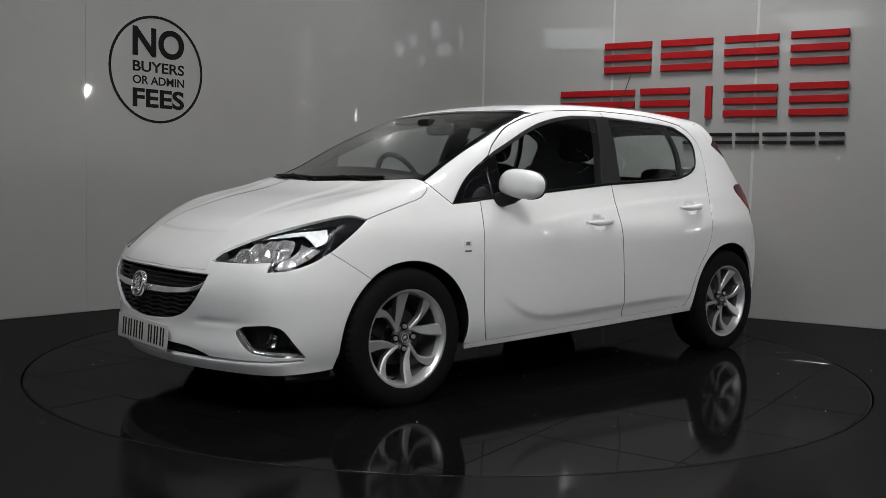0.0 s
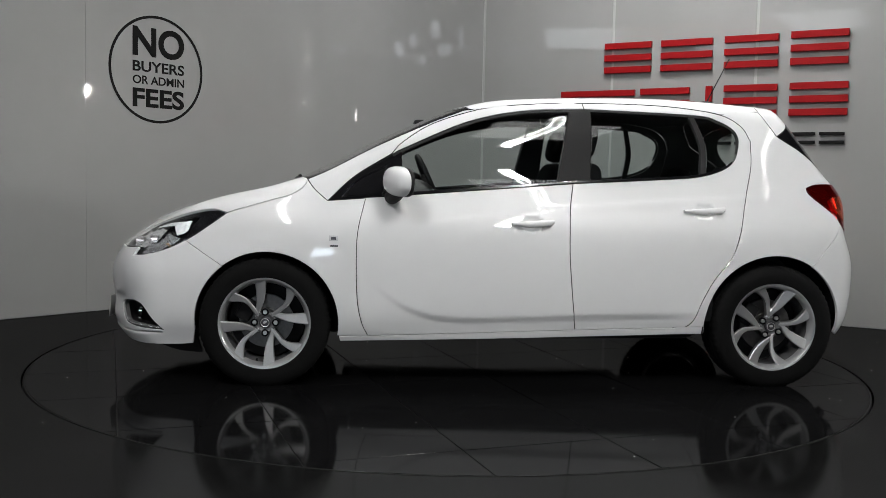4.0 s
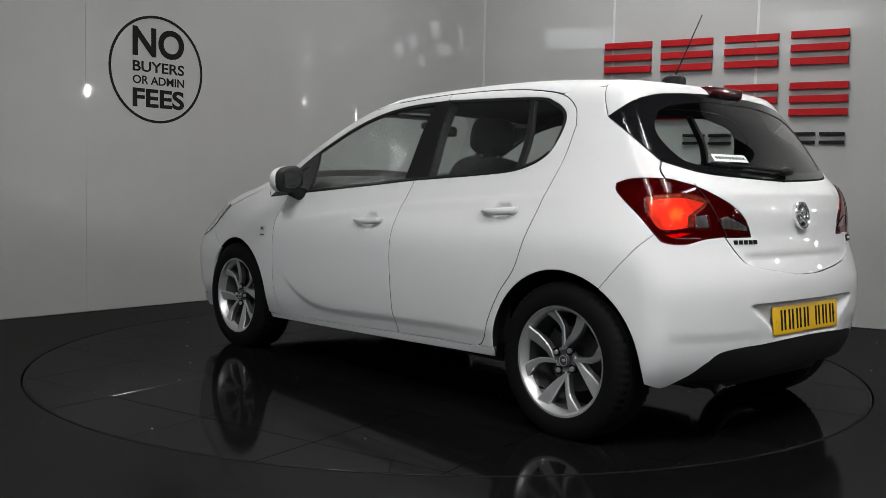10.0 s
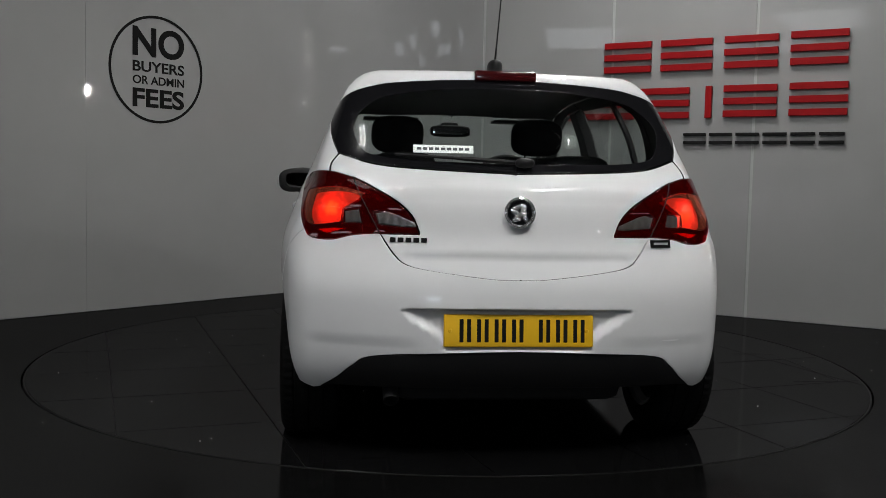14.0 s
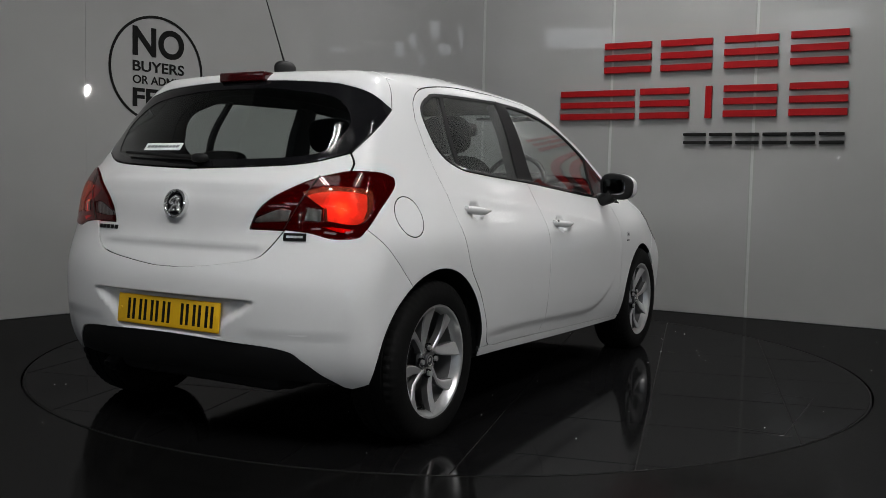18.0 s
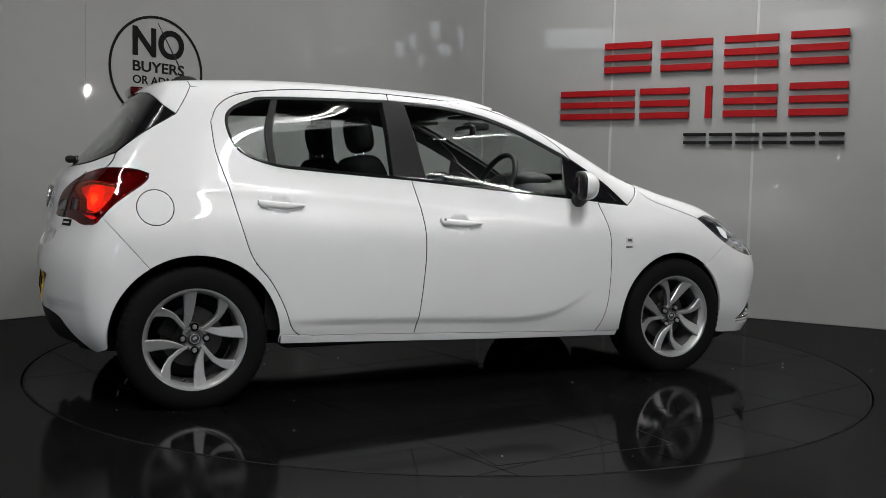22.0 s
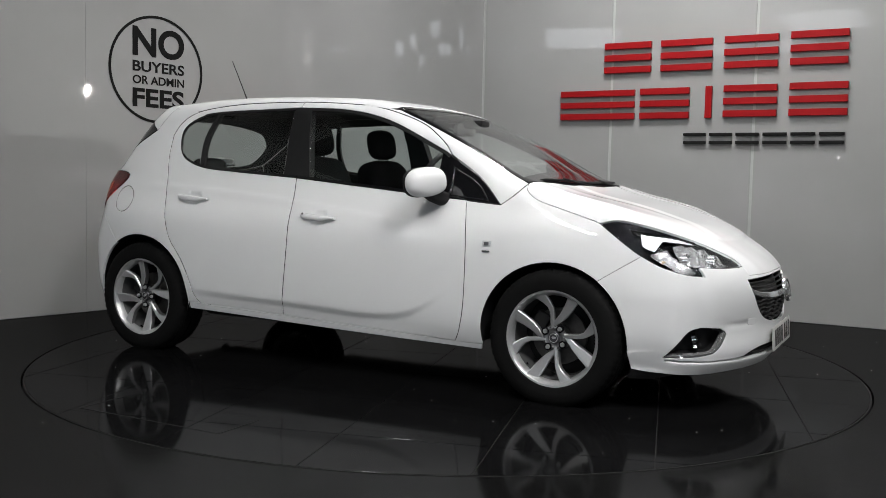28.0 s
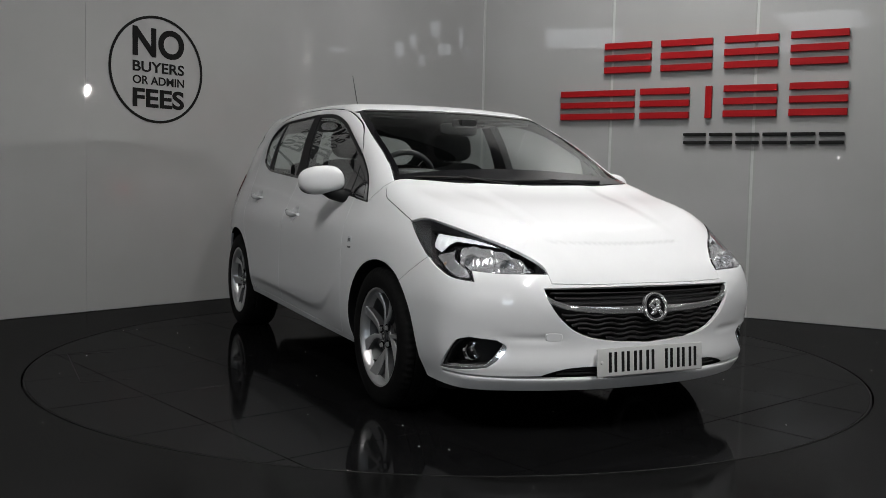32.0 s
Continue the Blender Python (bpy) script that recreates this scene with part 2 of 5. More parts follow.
    if thick:
        back = out - n * thick
        V.append(back)
        N.append(-n)
        Fc.append(f[:, ::-1] + nv)
        mi += [1] * len(f)
        idx = {int(i): k for k, i in enumerate(np.nonzero(rim)[0])}
        r = np.nonzero(rim)[0]
        V += [out[r], back[r]]
        N += [acc[r], acc[r]]
        m = len(r)
        q = [(2 * nv + idx[i], 2 * nv + m + idx[i], 2 * nv + m + idx[j], 2 * nv + idx[j]) for i, j in ed if i in idx and j in idx]
    else:
        q = []
    V, N = np.concatenate(V), np.concatenate(N)
    allf = [tuple(t) for t in np.concatenate(Fc)] + q
    # rims at wider gaps take the inner colour; dark trim there paints seam shade
    mi += [1 if gap > .001 else 0] * len(q)
    V = V.copy()
    V[:, 0] += CX
    if side < 0:
        V[:, 1] *= -1
        N = N * np.array((1, -1, 1))
        allf = [t[::-1] for t in allf]
    return mesh_ob(name, V, allf, material, parent, label, normals=N, mats=[material, inner or M_TRIM], face_mats=mi)


# ---- materials ----
M_PAINT = mat("white_paint", (.705, .71, .715), .5, spec=.15, coat=1.0, coat_rough=.02, grain=.012, scale=8)
M_TRIM = mat("dark_trim", (.008, .008, .0085), .6, spec=.3, grain=.15, scale=90, bump=.15)
M_GLOSSBLACK = mat("gloss_black", (.006, .006, .007), .12, coat=.6, grain=.1, scale=40)
M_PLASTIC = mat("textured_plastic", (.006, .006, .0065), .6, spec=.3, grain=.2, scale=150, bump=.3)
M_RUBBER = mat("rubber", (.0045, .0045, .0045), .75, spec=.12, grain=.25, scale=80, bump=.3, spots=.1)
M_ALLOY = mat("silver_alloy", (.60, .605, .61), .34, metal=.8, grain=.06, scale=120, spots=.06)
M_ALLOYDARK = mat("alloy_recess", (.10, .10, .11), .4, metal=.8, grain=.1, scale=90)
# darker alloy for barrel and hub; on spoke sides it stands for shade
M_BARRELSHADE = mat("barrel_and_spoke_shade", (.20, .20, .203), .4, metal=.7, grain=.08, scale=90)
M_CORELENS = mat("orange_lens", (.95, .28, .16), .02, trans=.95, ior=1.3)
M_CHROME = mat("chrome", (.92, .925, .93), .09, metal=1.0, grain=.02, scale=60)
M_BRIGHT = mat("bright_trim", (.86, .865, .87), .11, metal=.86, grain=.03, scale=60)
M_STEEL = mat("brake_steel", (.16, .155, .15), .4, metal=1.0, grain=.2, scale=60)
M_GLASS = mat("tinted_glass", (.92, .965, .945), .0, trans=1.0, ior=1.45)
M_DARKGLASS = mat("rear_glass", (.84, .89, .87), .0, trans=1.0, ior=1.45)
M_LENS = mat("clear_lens", (.95, .96, .97), .0, trans=1.0, ior=1.3)
M_RED = mat("red_lens", (.24, .004, .006), .02, trans=.92, ior=1.3, coat=.5)
M_REDBASE = mat("red_reflector", (.05, .002, .002), .25, metal=.3, grain=.2, scale=120)
M_REDGLOW = mat("lit_red_lamp", (.3, .01, .008), .3, grain=.1, scale=60, emit=(1.0, .1, .03), power=1.0)
M_FABRIC = mat("seat_fabric", (.0065, .0065, .007), .9, spec=.06, grain=.3, scale=260, bump=.5)
M_PLATEW = mat("white_plate", (.75, .76, .75), .4, grain=.03, scale=50)
M_PLATEY = mat("yellow_plate", (.72, .42, .01), .4, grain=.03, scale=50)
M_INK = mat("black_ink", (.008, .008, .008), .8, spec=.1, grain=.1, scale=100)
M_WALL = mat("gloss_wall_panel", (.245, .243, .241), .36, coat=.7, coat_rough=.02, grain=.03, scale=4, spots=.06)
M_DISC = mat("turntable_joint", (.009, .009, .009), .7, spec=.15, grain=.3, scale=40)
M_SIGNRED = mat("red_letter", (.24, .006, .008), .5, grain=.05, scale=30, spec=.12)
M_JOINT = mat("panel_joint", (.34, .34, .335), .5, grain=.1, scale=20)
M_CEIL = mat("ceiling_paint", (.04, .04, .04), .8, grain=.05, scale=5)
M_ROOM = mat("showroom_wall", (.06, .06, .06), .7, grain=.08, scale=3)
M_TUBE = mat("lit_tube", (.9, .9, .9), .5, emit=(1.0, .98, .95), power=42)

M_SKYPANE = mat("milky_rooflight", (.7, .72, .74), .5, emit=(.88, .94, 1.0), power=3.2)
M_DRL = mat("running_light_strip", (.66, .67, .69), .2, metal=.2, grain=.08, scale=200, bump=.3)
M_PLATEF = mat("grey_white_plate", (.46, .46, .45), .35, grain=.04, scale=50)
M_AMBER = mat("amber_bulb", (.45, .30, .18), .2, trans=.5)
M_REDGLOW2 = mat("dim_lit_red_lamp", (.6, .02, .01), .3, emit=(1.0, .08, .02), power=2.0)
M_CLEARREFL = mat("clear_lamp_reflector", (.16, .145, .135), .3, metal=.9, grain=.15, scale=150)
M_REDDARK = mat("dark_red_plastic", (.045, .003, .004), .15, coat=.8, grain=.1, scale=60)
M_REFLECT = mat("lamp_reflector", (.80, .80, .81), .10, metal=.86, grain=.05, scale=200)
M_LAMPGREY = mat("grey_turn_reflector", (.42, .42, .43), .2, metal=.75, grain=.08, scale=150)
M_MIRROR = mat("mirror_glass", (.16, .165, .17), .02, metal=1.0, grain=.02, scale=60)


def polished(name, color, rough, least, more):
    """Dark polished stone: a weak mirror, stronger at a flat angle, with smears in its gloss."""
    m = mat(name, color, .8, grain=.35, scale=14, spec=0.0)
    nt = m.node_tree
    b, o = nt.nodes["Principled BSDF"], nt.nodes["Material Output"]
    g = nt.nodes.new("ShaderNodeBsdfGlossy")
    f = nt.nodes.new("ShaderNodeFresnel")
    f.inputs["IOR"].default_value = 1.45
    k = nt.nodes.new("ShaderNodeMath")
    k.operation = "MULTIPLY_ADD"
    k.inputs[1].default_value, k.inputs[2].default_value = more, least
    nt.links.new(f.outputs[0], k.inputs[0])
    tc = nt.nodes.new("ShaderNodeTexCoord")
    n = nt.nodes.new("ShaderNodeTexNoise")
    n.inputs["Scale"].default_value, n.inputs["Detail"].default_value = 2.2, 5
    nt.links.new(tc.outputs["Object"], n.inputs["Vector"])
    r = nt.nodes.new("ShaderNodeMapRange")
    r.inputs[1].default_value, r.inputs[2].default_value = .3, .7
    r.inputs[3].default_value, r.inputs[4].default_value = rough * .6, rough * 1.5
    nt.links.new(n.outputs[0], r.inputs[0])
    nt.links.new(r.outputs[0], g.inputs["Roughness"])
    mx = nt.nodes.new("ShaderNodeMixShader")
    nt.links.new(k.outputs[0], mx.inputs[0])
    nt.links.new(b.outputs[0], mx.inputs[1])
    nt.links.new(g.outputs[0], mx.inputs[2])
    nt.links.new(mx.outputs[0], o.inputs[0])
    return m


M_FLOOR = polished("dark_floor", (.004, .004, .004), .12, .04, .14)
M_TILE = polished("turntable_tile", (.004, .004, .0042), .07, .06, .15)
# ---- the showroom ----
ROOM_H = 5.4
LAMP_Z = 4.38  # height of the hung battens
FAR = -30.0
L0, LD = Vector((-2.31, 1.75)), Vector((1, 1.187)).normalized()   # left wall: a point and its way along the wall
R0, RD = Vector((2.52, 1.729)), Vector((1, -.556)).normalized()   # right wall


def wall_run():
    """Two flat walls joined by a curved corner: plan points and the length along them."""
    d = LD.x * RD.y - LD.y * RD.x
    w = R0 - L0
    c = L0 + LD * ((w.x * RD.y - w.y * RD.x) / d)
    ra, rb = -LD, RD
    half = ra.angle(rb) / 2
    r = 1.35
    t = r / math.tan(half)
    cen = c + (ra + rb).normalized() * (r / math.sin(half))
    p0, p1 = c + ra * t, c + rb * t
    a0, a1 = math.atan2(*(p0 - cen).yx), math.atan2(*(p1 - cen).yx)
    if a1 > a0:
        a1 -= 2 * math.pi
    return p0, p1, [cen + Vector((math.cos(a0 + (a1 - a0) * k / 32), math.sin(a0 + (a1 - a0) * k / 32))) * r for k in range(33)]


def strip(pts, z0, z1, d, nb=0.0):
    """An upright board along plan points, d thick to the outside, its front edges eased by nb."""
    bm = bmesh.new()
    n = len(pts)
    nor = []
    for k, p in enumerate(pts):
        q = (pts[min(k + 1, n - 1)] - pts[max(k - 1, 0)]).normalized()
        nor.append(Vector((-q.y, q.x)))
    rows = [[bm.verts.new((*(p + m * o), z)) for p, m in zip(pts, nor)] for o, z in ((0, z0 + nb), (0, z1 - nb), (nb, z1), (d, z1), (d, z0), (nb, z0))]
    m = len(rows)
    for k in range(n - 1):
        for i in range(m):
            r, s = rows[i], rows[(i + 1) % m]
            bm.faces.new((r[k], r[k + 1], s[k + 1], s[k]))
    bm.faces.new([r[0] for r in rows])
    bm.faces.new([r[-1] for r in rows][::-1])
    return bm


ARC0, ARC1, ARC = wall_run()
G, GL = .011, .0007  # half widths of the joints: pale strips on the right, hairlines on the left
back = [L0 - LD * 5.2] + ARC + [R0 + RD * 2.07]
wall_back = tagged(part("wall_display", strip([p + Vector((0, .007)) for p in back], 0, ROOM_H, .10), M_JOINT), "glossy pale grey panelled display wall with a rounded corner", "wall", kind="structure")
runs = [[L0 - LD * 4.0, L0 - LD * (2.87 + GL)], [L0 - LD * (2.87 - GL), L0 - LD * (1.67 + GL)], [L0 - LD * (1.67 - GL), L0 - LD * (.473 + GL)], [L0 - LD * (.473 - GL)] + ARC + [R0 - RD * (2.574 + G)]] + \
    [[R0 + RD * (a + G), R0 + RD * (b - G)] for a, b in ((-2.574, -1.395), (-1.395, -.26), (-.26, .90), (.90, 2.06))]
for r in runs:
    part("wall_panel", strip(r, .002, ROOM_H - .002, .004, .0015), M_WALL, wall_back)


def disc_floor():
    bm = bmesh.new()
    seg, r = 128, 2.231
    inner = [bm.verts.new((r * math.cos(2 * math.pi * i / seg), r * math.sin(2 * math.pi * i / seg), 0)) for i in range(seg)]
    outer = []
    for i in range(seg):
        a = 2 * math.pi * i / seg
        c, s = math.cos(a), math.sin(a)
        k = 34 / max(abs(c), abs(s))
        outer.append(bm.verts.new((k * c, k * s, 0)))
    for i in range(seg):
        bm.faces.new((inner[i], inner[(i + 1) % seg], outer[(i + 1) % seg], outer[i]))
    low = [bm.verts.new((v.co.x, v.co.y, -.04)) for v in inner]
    for i in range(seg):
        bm.faces.new((inner[i], low[i], low[(i + 1) % seg], inner[(i + 1) % seg]))
    bm.faces.new(low[::-1])
    return bm


tagged(part("floor", disc_floor(), M_FLOOR), "dark polished showroom floor round a turntable", "floor", kind="structure")
for nm, x0, x1, y0, y1 in (("wall_west", -20.1, -20, FAR, 4.2), ("wall_east", 33, 33.1, FAR, 4.2), ("wall_north", -20.1, 33.1, 4.2, 4.3)):
    bm = bmesh.new()
    box(bm, x0, x1, y0, y1, 0, ROOM_H)
    tagged(part(nm, bm, M_ROOM), "plain grey showroom wall", "wall", kind="structure")
# wall behind the viewer with a daylit doorway
DOOR_X = (-1.2, 1.0)
bm = bmesh.new()
box(bm, -20.1, DOOR_X[0], FAR - .1, FAR, 0, ROOM_H)
box(bm, DOOR_X[1], 33.1, FAR - .1, FAR, 0, ROOM_H)
box(bm, *DOOR_X, FAR - .1, FAR, 2.3, ROOM_H)
tagged(part("wall_south", bm, M_ROOM), "plain grey showroom wall with an open doorway", "wall", kind="structure")
bm = bmesh.new()
box(bm, -20.1, 33.1, FAR - .1, 4.3, ROOM_H, ROOM_H + .1)
tagged(part("ceiling", bm, M_CEIL), "dark painted showroom ceiling", "ceiling", kind="structure")
ld = bpy.data.lights.new("doorway_daylight", "AREA")
ld.shape, ld.size, ld.size_y, ld.energy, ld.color = "RECTANGLE", DOOR_X[1] - DOOR_X[0], 2.2, 160, (.75, .87, 1.0)
lo = new("doorway_daylight", ld)
lo.matrix_world = look((-.1, FAR + .02, 1.15), (-.1, 0, 1.0))

# turntable: a steel pan with square tiles cut to the round
turntable = new("turntable")
tagged(turntable, "round dark glossy tiled turntable set flush in the floor", "turntable")
bm = bmesh.new()
lathe(bm, [(0.001, -.003), (1.0, -.003), (2.214, -.003), (2.216, .0), (2.221, .0), (2.222, -.004), (2.222, -.03), (0.001, -.03)], 128)
part("platform", bm, M_DISC, turntable)
TU, TV = Vector((.968, .25)), Vector((-.25, .968))


def clip_round(poly, r):
    for k in range(72):
        a = 2 * math.pi * k / 72
        n = Vector((math.cos(a), math.sin(a)))
        out = []
        for i, p in enumerate(poly):
            q = poly[(i + 1) % len(poly)]
            dp, dq = r - p.dot(n), r - q.dot(n)
            if dp >= 0:
                out.append(p)
            if (dp >= 0) != (dq >= 0):
                out.append(p + (q - p) * (dp / (dp - dq)))
        poly = out
        if len(poly) < 3:
            return []
    return poly


for i in range(-4, 4):
    for j in range(-4, 4):
        g = .0022
        u0, u1, v0, v1 = i * .6 - .005 + g, (i + 1) * .6 - .005 - g, j * .6 + .022 + g, (j + 1) * .6 + .022 - g
        poly = clip_round([TU * a + TV * b for a, b in ((u0, v0), (u1, v0), (u1, v1), (u0, v1))], 2.212)
        if len(poly) < 3:
            continue
        bm = bmesh.new()
        h = random.uniform(-.0004, .0004)
        c = sum(poly, Vector((0, 0))) / len(poly)
        top = [bm.verts.new((*(p + (c - p).normalized() * .0006), h)) for p in poly]
        mid = [bm.verts.new((*p, h - .0004)) for p in poly]
        low = [bm.verts.new((*p, -.006)) for p in poly]
        n = len(poly)
        bm.faces.new(top)
        for k in range(n):
            bm.faces.new((mid[k], mid[(k + 1) % n], top[(k + 1) % n], top[k]))
            bm.faces.new((low[k], low[(k + 1) % n], mid[(k + 1) % n], mid[k]))
        part("tile", bm, M_TILE, turntable, smooth=False)
# access cover near the rim
bm = bmesh.new()
for x0, x1, y0, y1 in ((-.72, .05, -1.975, -1.970), (.046, .051, -1.97, -1.73), (-.72, -.715, -1.97, -1.73)):
    box(bm, x0, x1, y0, y1, -.003, .0012)
part("cover_edge", bm, M_DISC, turntable)
bm = bmesh.new()
rng = random.Random(4)
for k in range(46):
    a, r = rng.uniform(0, 6.283), 2.1 * math.sqrt(rng.random())
    s = rng.uniform(.0015, .0035)
    cyl(bm, s, s * .5, 0, .002, Matrix.Translation((r * math.cos(a), r * math.sin(a), 0)), 5)
tagged(part("dust_speck", bm, M_PLATEW, turntable), kind="stuff")
bm = bmesh.new()
for k in range(40):
    x, y = rng.uniform(-3.0, 3.0), rng.uniform(-4.2, 1.0)
    if math.hypot(x, y) > 2.3:
        cyl(bm, .0025, .001, 0, .002, Matrix.Translation((x, y, 0)), 5)
tagged(part("dust_specks", bm, M_PLATEW), "tiny pale dust specks on the dark floor", "dust", kind="stuff")

# ceiling battens with bright tubes
lamp = new("ceiling_light")
tagged(lamp, "white batten light with two lit tubes under the ceiling", "light", group="ceiling battens")
bm = bmesh.new()
box(bm, -.09, .09, -.78, .78, .02, .08, .008)
for sy in (-.6, .6):
    box(bm, -.006, .006, sy - .006, sy + .006, .07, ROOM_H - LAMP_Z)
part("housing", bm, M_PLATEW, lamp)
for sx in (-.05, .05):
    bm = bmesh.new()
    cyl(bm, .013, .013, -.74, .74, Matrix.Translation((sx, 0, 0)) @ Matrix.Rotation(radians(90), 4, "X"), 10)
    part("tube", bm, M_TUBE, lamp)
# the last two are added, unseen: one washes the wall, one streaks the paint
spots = [(-1.6, -3.2), (1.6, -3.2), (-1.6, -4.5), (1.6, -4.5), (1.1, .6), (3.9, -2.9)]
lamp.location = (spots[0][0], spots[0][1], LAMP_Z)
for x, y in spots[1:]:
    copy_thing(lamp, pose(x, y, LAMP_Z))
# a double row down the long side of the hall
for x, y, z in ((15.9, -4.6, 5.1), (10.8, -3.45, 4.38), (15.7, -4.6, 4.38), (15.0, -5.05, 4.38), (20.9, -6.8, 4.38)):
    copy_thing(lamp, pose(x, y, z, 0, 0, 66))
# bare lamps far along the hall: place, height, radius
for x, y, z, r in ((8.7, -14.5, 3.0, .17), (11.3, 2.07, 2.72, .10), (11.09, 1.41, 2.38, .07), (10.9, .86, 2.19, .035), (-3.59, -7.36, 1.6, .025), (-3.48, -7.45, 1.11, .015)):
    fl = new("floodlight")
    tagged(fl, "round white lamp on a thin stem from the ceiling, lit", "light", group="hanging lamps")
    fl.location = (x, y, z)
    bm = bmesh.new()
    lathe(bm, [(.001, -r * 1.3), (r * .7, -r), (r, 0), (r * .7, r), (.001, r * 1.3)], 24)
    part("bulb", bm, M_TUBE, fl)
    bm = bmesh.new()
    lathe(bm, [(r * .72, r * 1.02), (r * .4, r * 1.5), (.012, r * 1.8), (.012, ROOM_H - z)], 16)
    part("stem", bm, M_PLATEW, fl)
# rooflights: place, length, width, turn
for x, y, l, w, a in ((-8.5, -13.28, 2.9, 2.0, -118), (-14.69, -10.47, 3.9, 2.2, -139), (-1.07, -19.41, 3.3, 2.3, -93), (-4.31, -17.26, 2.9, 1.7, -102), (-7.94, -20.94, 2.8, 1.7, -109), (-12.54, -15.5, 2.6, 3.5, -125), (-13.71, -7.07, 1.6, 0.6, -145), (14.51, -14.1, 1.3, 5.1, -49)):
    rl = new("rooflight")
    tagged(rl, "milky daylit rooflight in a white frame in the ceiling", "rooflight", group="rooflights")
    rl.matrix_world = pose(x, y, ROOM_H, 0, 0, a)
    bm = bmesh.new()
    for x0, x1, y0, y1 in ((-l / 2 - .05, l / 2 + .05, -w / 2 - .05, -w / 2), (-l / 2 - .05, l / 2 + .05, w / 2, w / 2 + .05), (-l / 2 - .05, -l / 2, -w / 2, w / 2), (l / 2, l / 2 + .05, -w / 2, w / 2)):
        box(bm, x0, x1, y0, y1, -.05, -.002, .006, 1)
    part("frame", bm, M_PLATEW, rl)
    for k in range(3):
        bm = bmesh.new()
        box(bm, -l / 2 + k * l / 3 + .03, -l / 2 + (k + 1) * l / 3 - .03, -w / 2, w / 2, -.03, -.004)
        part("pane", bm, M_SKYPANE, rl)
# the lamp nearest on the long side, a bright upright tube in a cage
fl = new("work_light")
tagged(fl, "upright bright work light on a thin stem from the ceiling", "light")
fl.location = (6.82, -.52, 2.41)
bm = bmesh.new()
cyl(bm, .028, .028, -.09, .09, seg=16)
part("bulb", bm, M_TUBE, fl)
bm = bmesh.new()
lathe(bm, [(.030, .091), (.030, .12), (.008, .14), (.008, ROOM_H - 2.41)], 16)
part("stem", bm, M_PLATEW, fl)
ld = bpy.data.lights.new("work_light_beam", "AREA")
ld.shape, ld.size, ld.size_y, ld.energy, ld.color = "RECTANGLE", .03, .14, 42, (1, .99, .975)
lo = new("work_light_beam", ld)
lo.matrix_world = look((6.78, -.515, 2.40), (0, .5, 1.0))
# fill added to the battens' light over the turntable, the wide pair without fixtures
for x, y, w in ((-1.6, -3.6, 9), (1.6, -3.6, 9), (-1.6, -4.5, 84), (1.6, -4.5, 132), (1.1, .6, 122)):
    ld = bpy.data.lights.new("overhead_fill", "AREA")
    ld.shape, ld.size, ld.size_y, ld.energy, ld.color = "RECTANGLE", 1.2 if y == -3.6 else .14, 1.45, w, (1, .995, .988)
    lo = new("overhead_fill", ld)
    lo.matrix_world = pose(x, y, LAMP_Z - .08)


# ---- wall signs ----
def wall_pose(o, d, s, z, proud=0.0):
    """Local x runs along the wall, y up, z out of it."""
    x, y = Vector((d.x, d.y, 0)), Vector((0, 0, 1))
    n = x.cross(y)
    m = Matrix((x, y, n)).transposed().to_4x4()
    p = o + d * s
    m.translation = Vector((p.x, p.y, z)) + n * proud
    return m


def slab(bm, x0, x1, y0, y1, z0, z1, skew=0.0, bev=.003):
    v = []
    for z in (z0, z1):
        v.append([bm.verts.new((x + (y - y0) * skew, y, z)) for x, y in ((x0, y0), (x1, y0), (x1, y1), (x0, y1))])
    fs = [bm.faces.new(v[0][::-1]), bm.faces.new(v[1])]
    for i in range(4):
        fs.append(bm.faces.new((v[0][i], v[0][(i + 1) % 4], v[1][(i + 1) % 4], v[1][i])))
    if bev:
        bmesh.ops.bevel(bm, geom=list(v[1][0].link_edges) and [e for e in fs[1].edges], offset=bev, segments=2, affect="EDGES")


red = new("wall_sign")
tagged(red, "red and black raised sign of plain bars on the wall", "sign")
red.matrix_world = wall_pose(R0, RD, 0, 0, .004)
for x0, x1, y0, y1 in ((-1.456, -1.068, 1.905, 2.148), (-.99, -.587, 1.905, 2.148), (-.496, -.10, 1.908, 2.152), (-.013, .386, 1.912, 2.160),
                       (-1.827, -1.193, 1.533, 1.770), (-1.147, -.751, 1.533, 1.775), (-.627, -.577, 1.533, 1.780), (-.489, -.095, 1.538, 1.780), (-.008, .397, 1.539, 1.784)):
    h = y1 - y0
    if x1 - x0 < .1:
        bm = bmesh.new()
        slab(bm, x0, x1, y0, y1, 0, .03)
        part("bar", bm, M_SIGNRED, red, smooth=False)
        continue
    for a, b in ((0, .21), (.395, .605), (.79, 1)):
        bm = bmesh.new()
        slab(bm, x0, x1, y0 + a * h, y0 + b * h, 0, .03)
        part("bar", bm, M_SIGNRED, red, smooth=False)
for k in range(6):
    x0 = -.787 + k * .2
    for a, b in ((1.333, 1.356), (1.395, 1.418)):
        bm = bmesh.new()
        slab(bm, x0, x0 + .172, a, b, 0, .025, bev=.002)
        part("bar", bm, M_INK, red, smooth=False)

badge = new("round_notice")
tagged(badge, "round black-ringed notice lettered on the glossy wall", "sign")
badge.matrix_world = wall_pose(L0, LD, .103, 1.794, .003)
bm = bmesh.new()
lathe(bm, [(.382, 0), (.382, .002), (.402, .002), (.402, 0)], 96, close=True)
part("ring", bm, M_INK, badge)


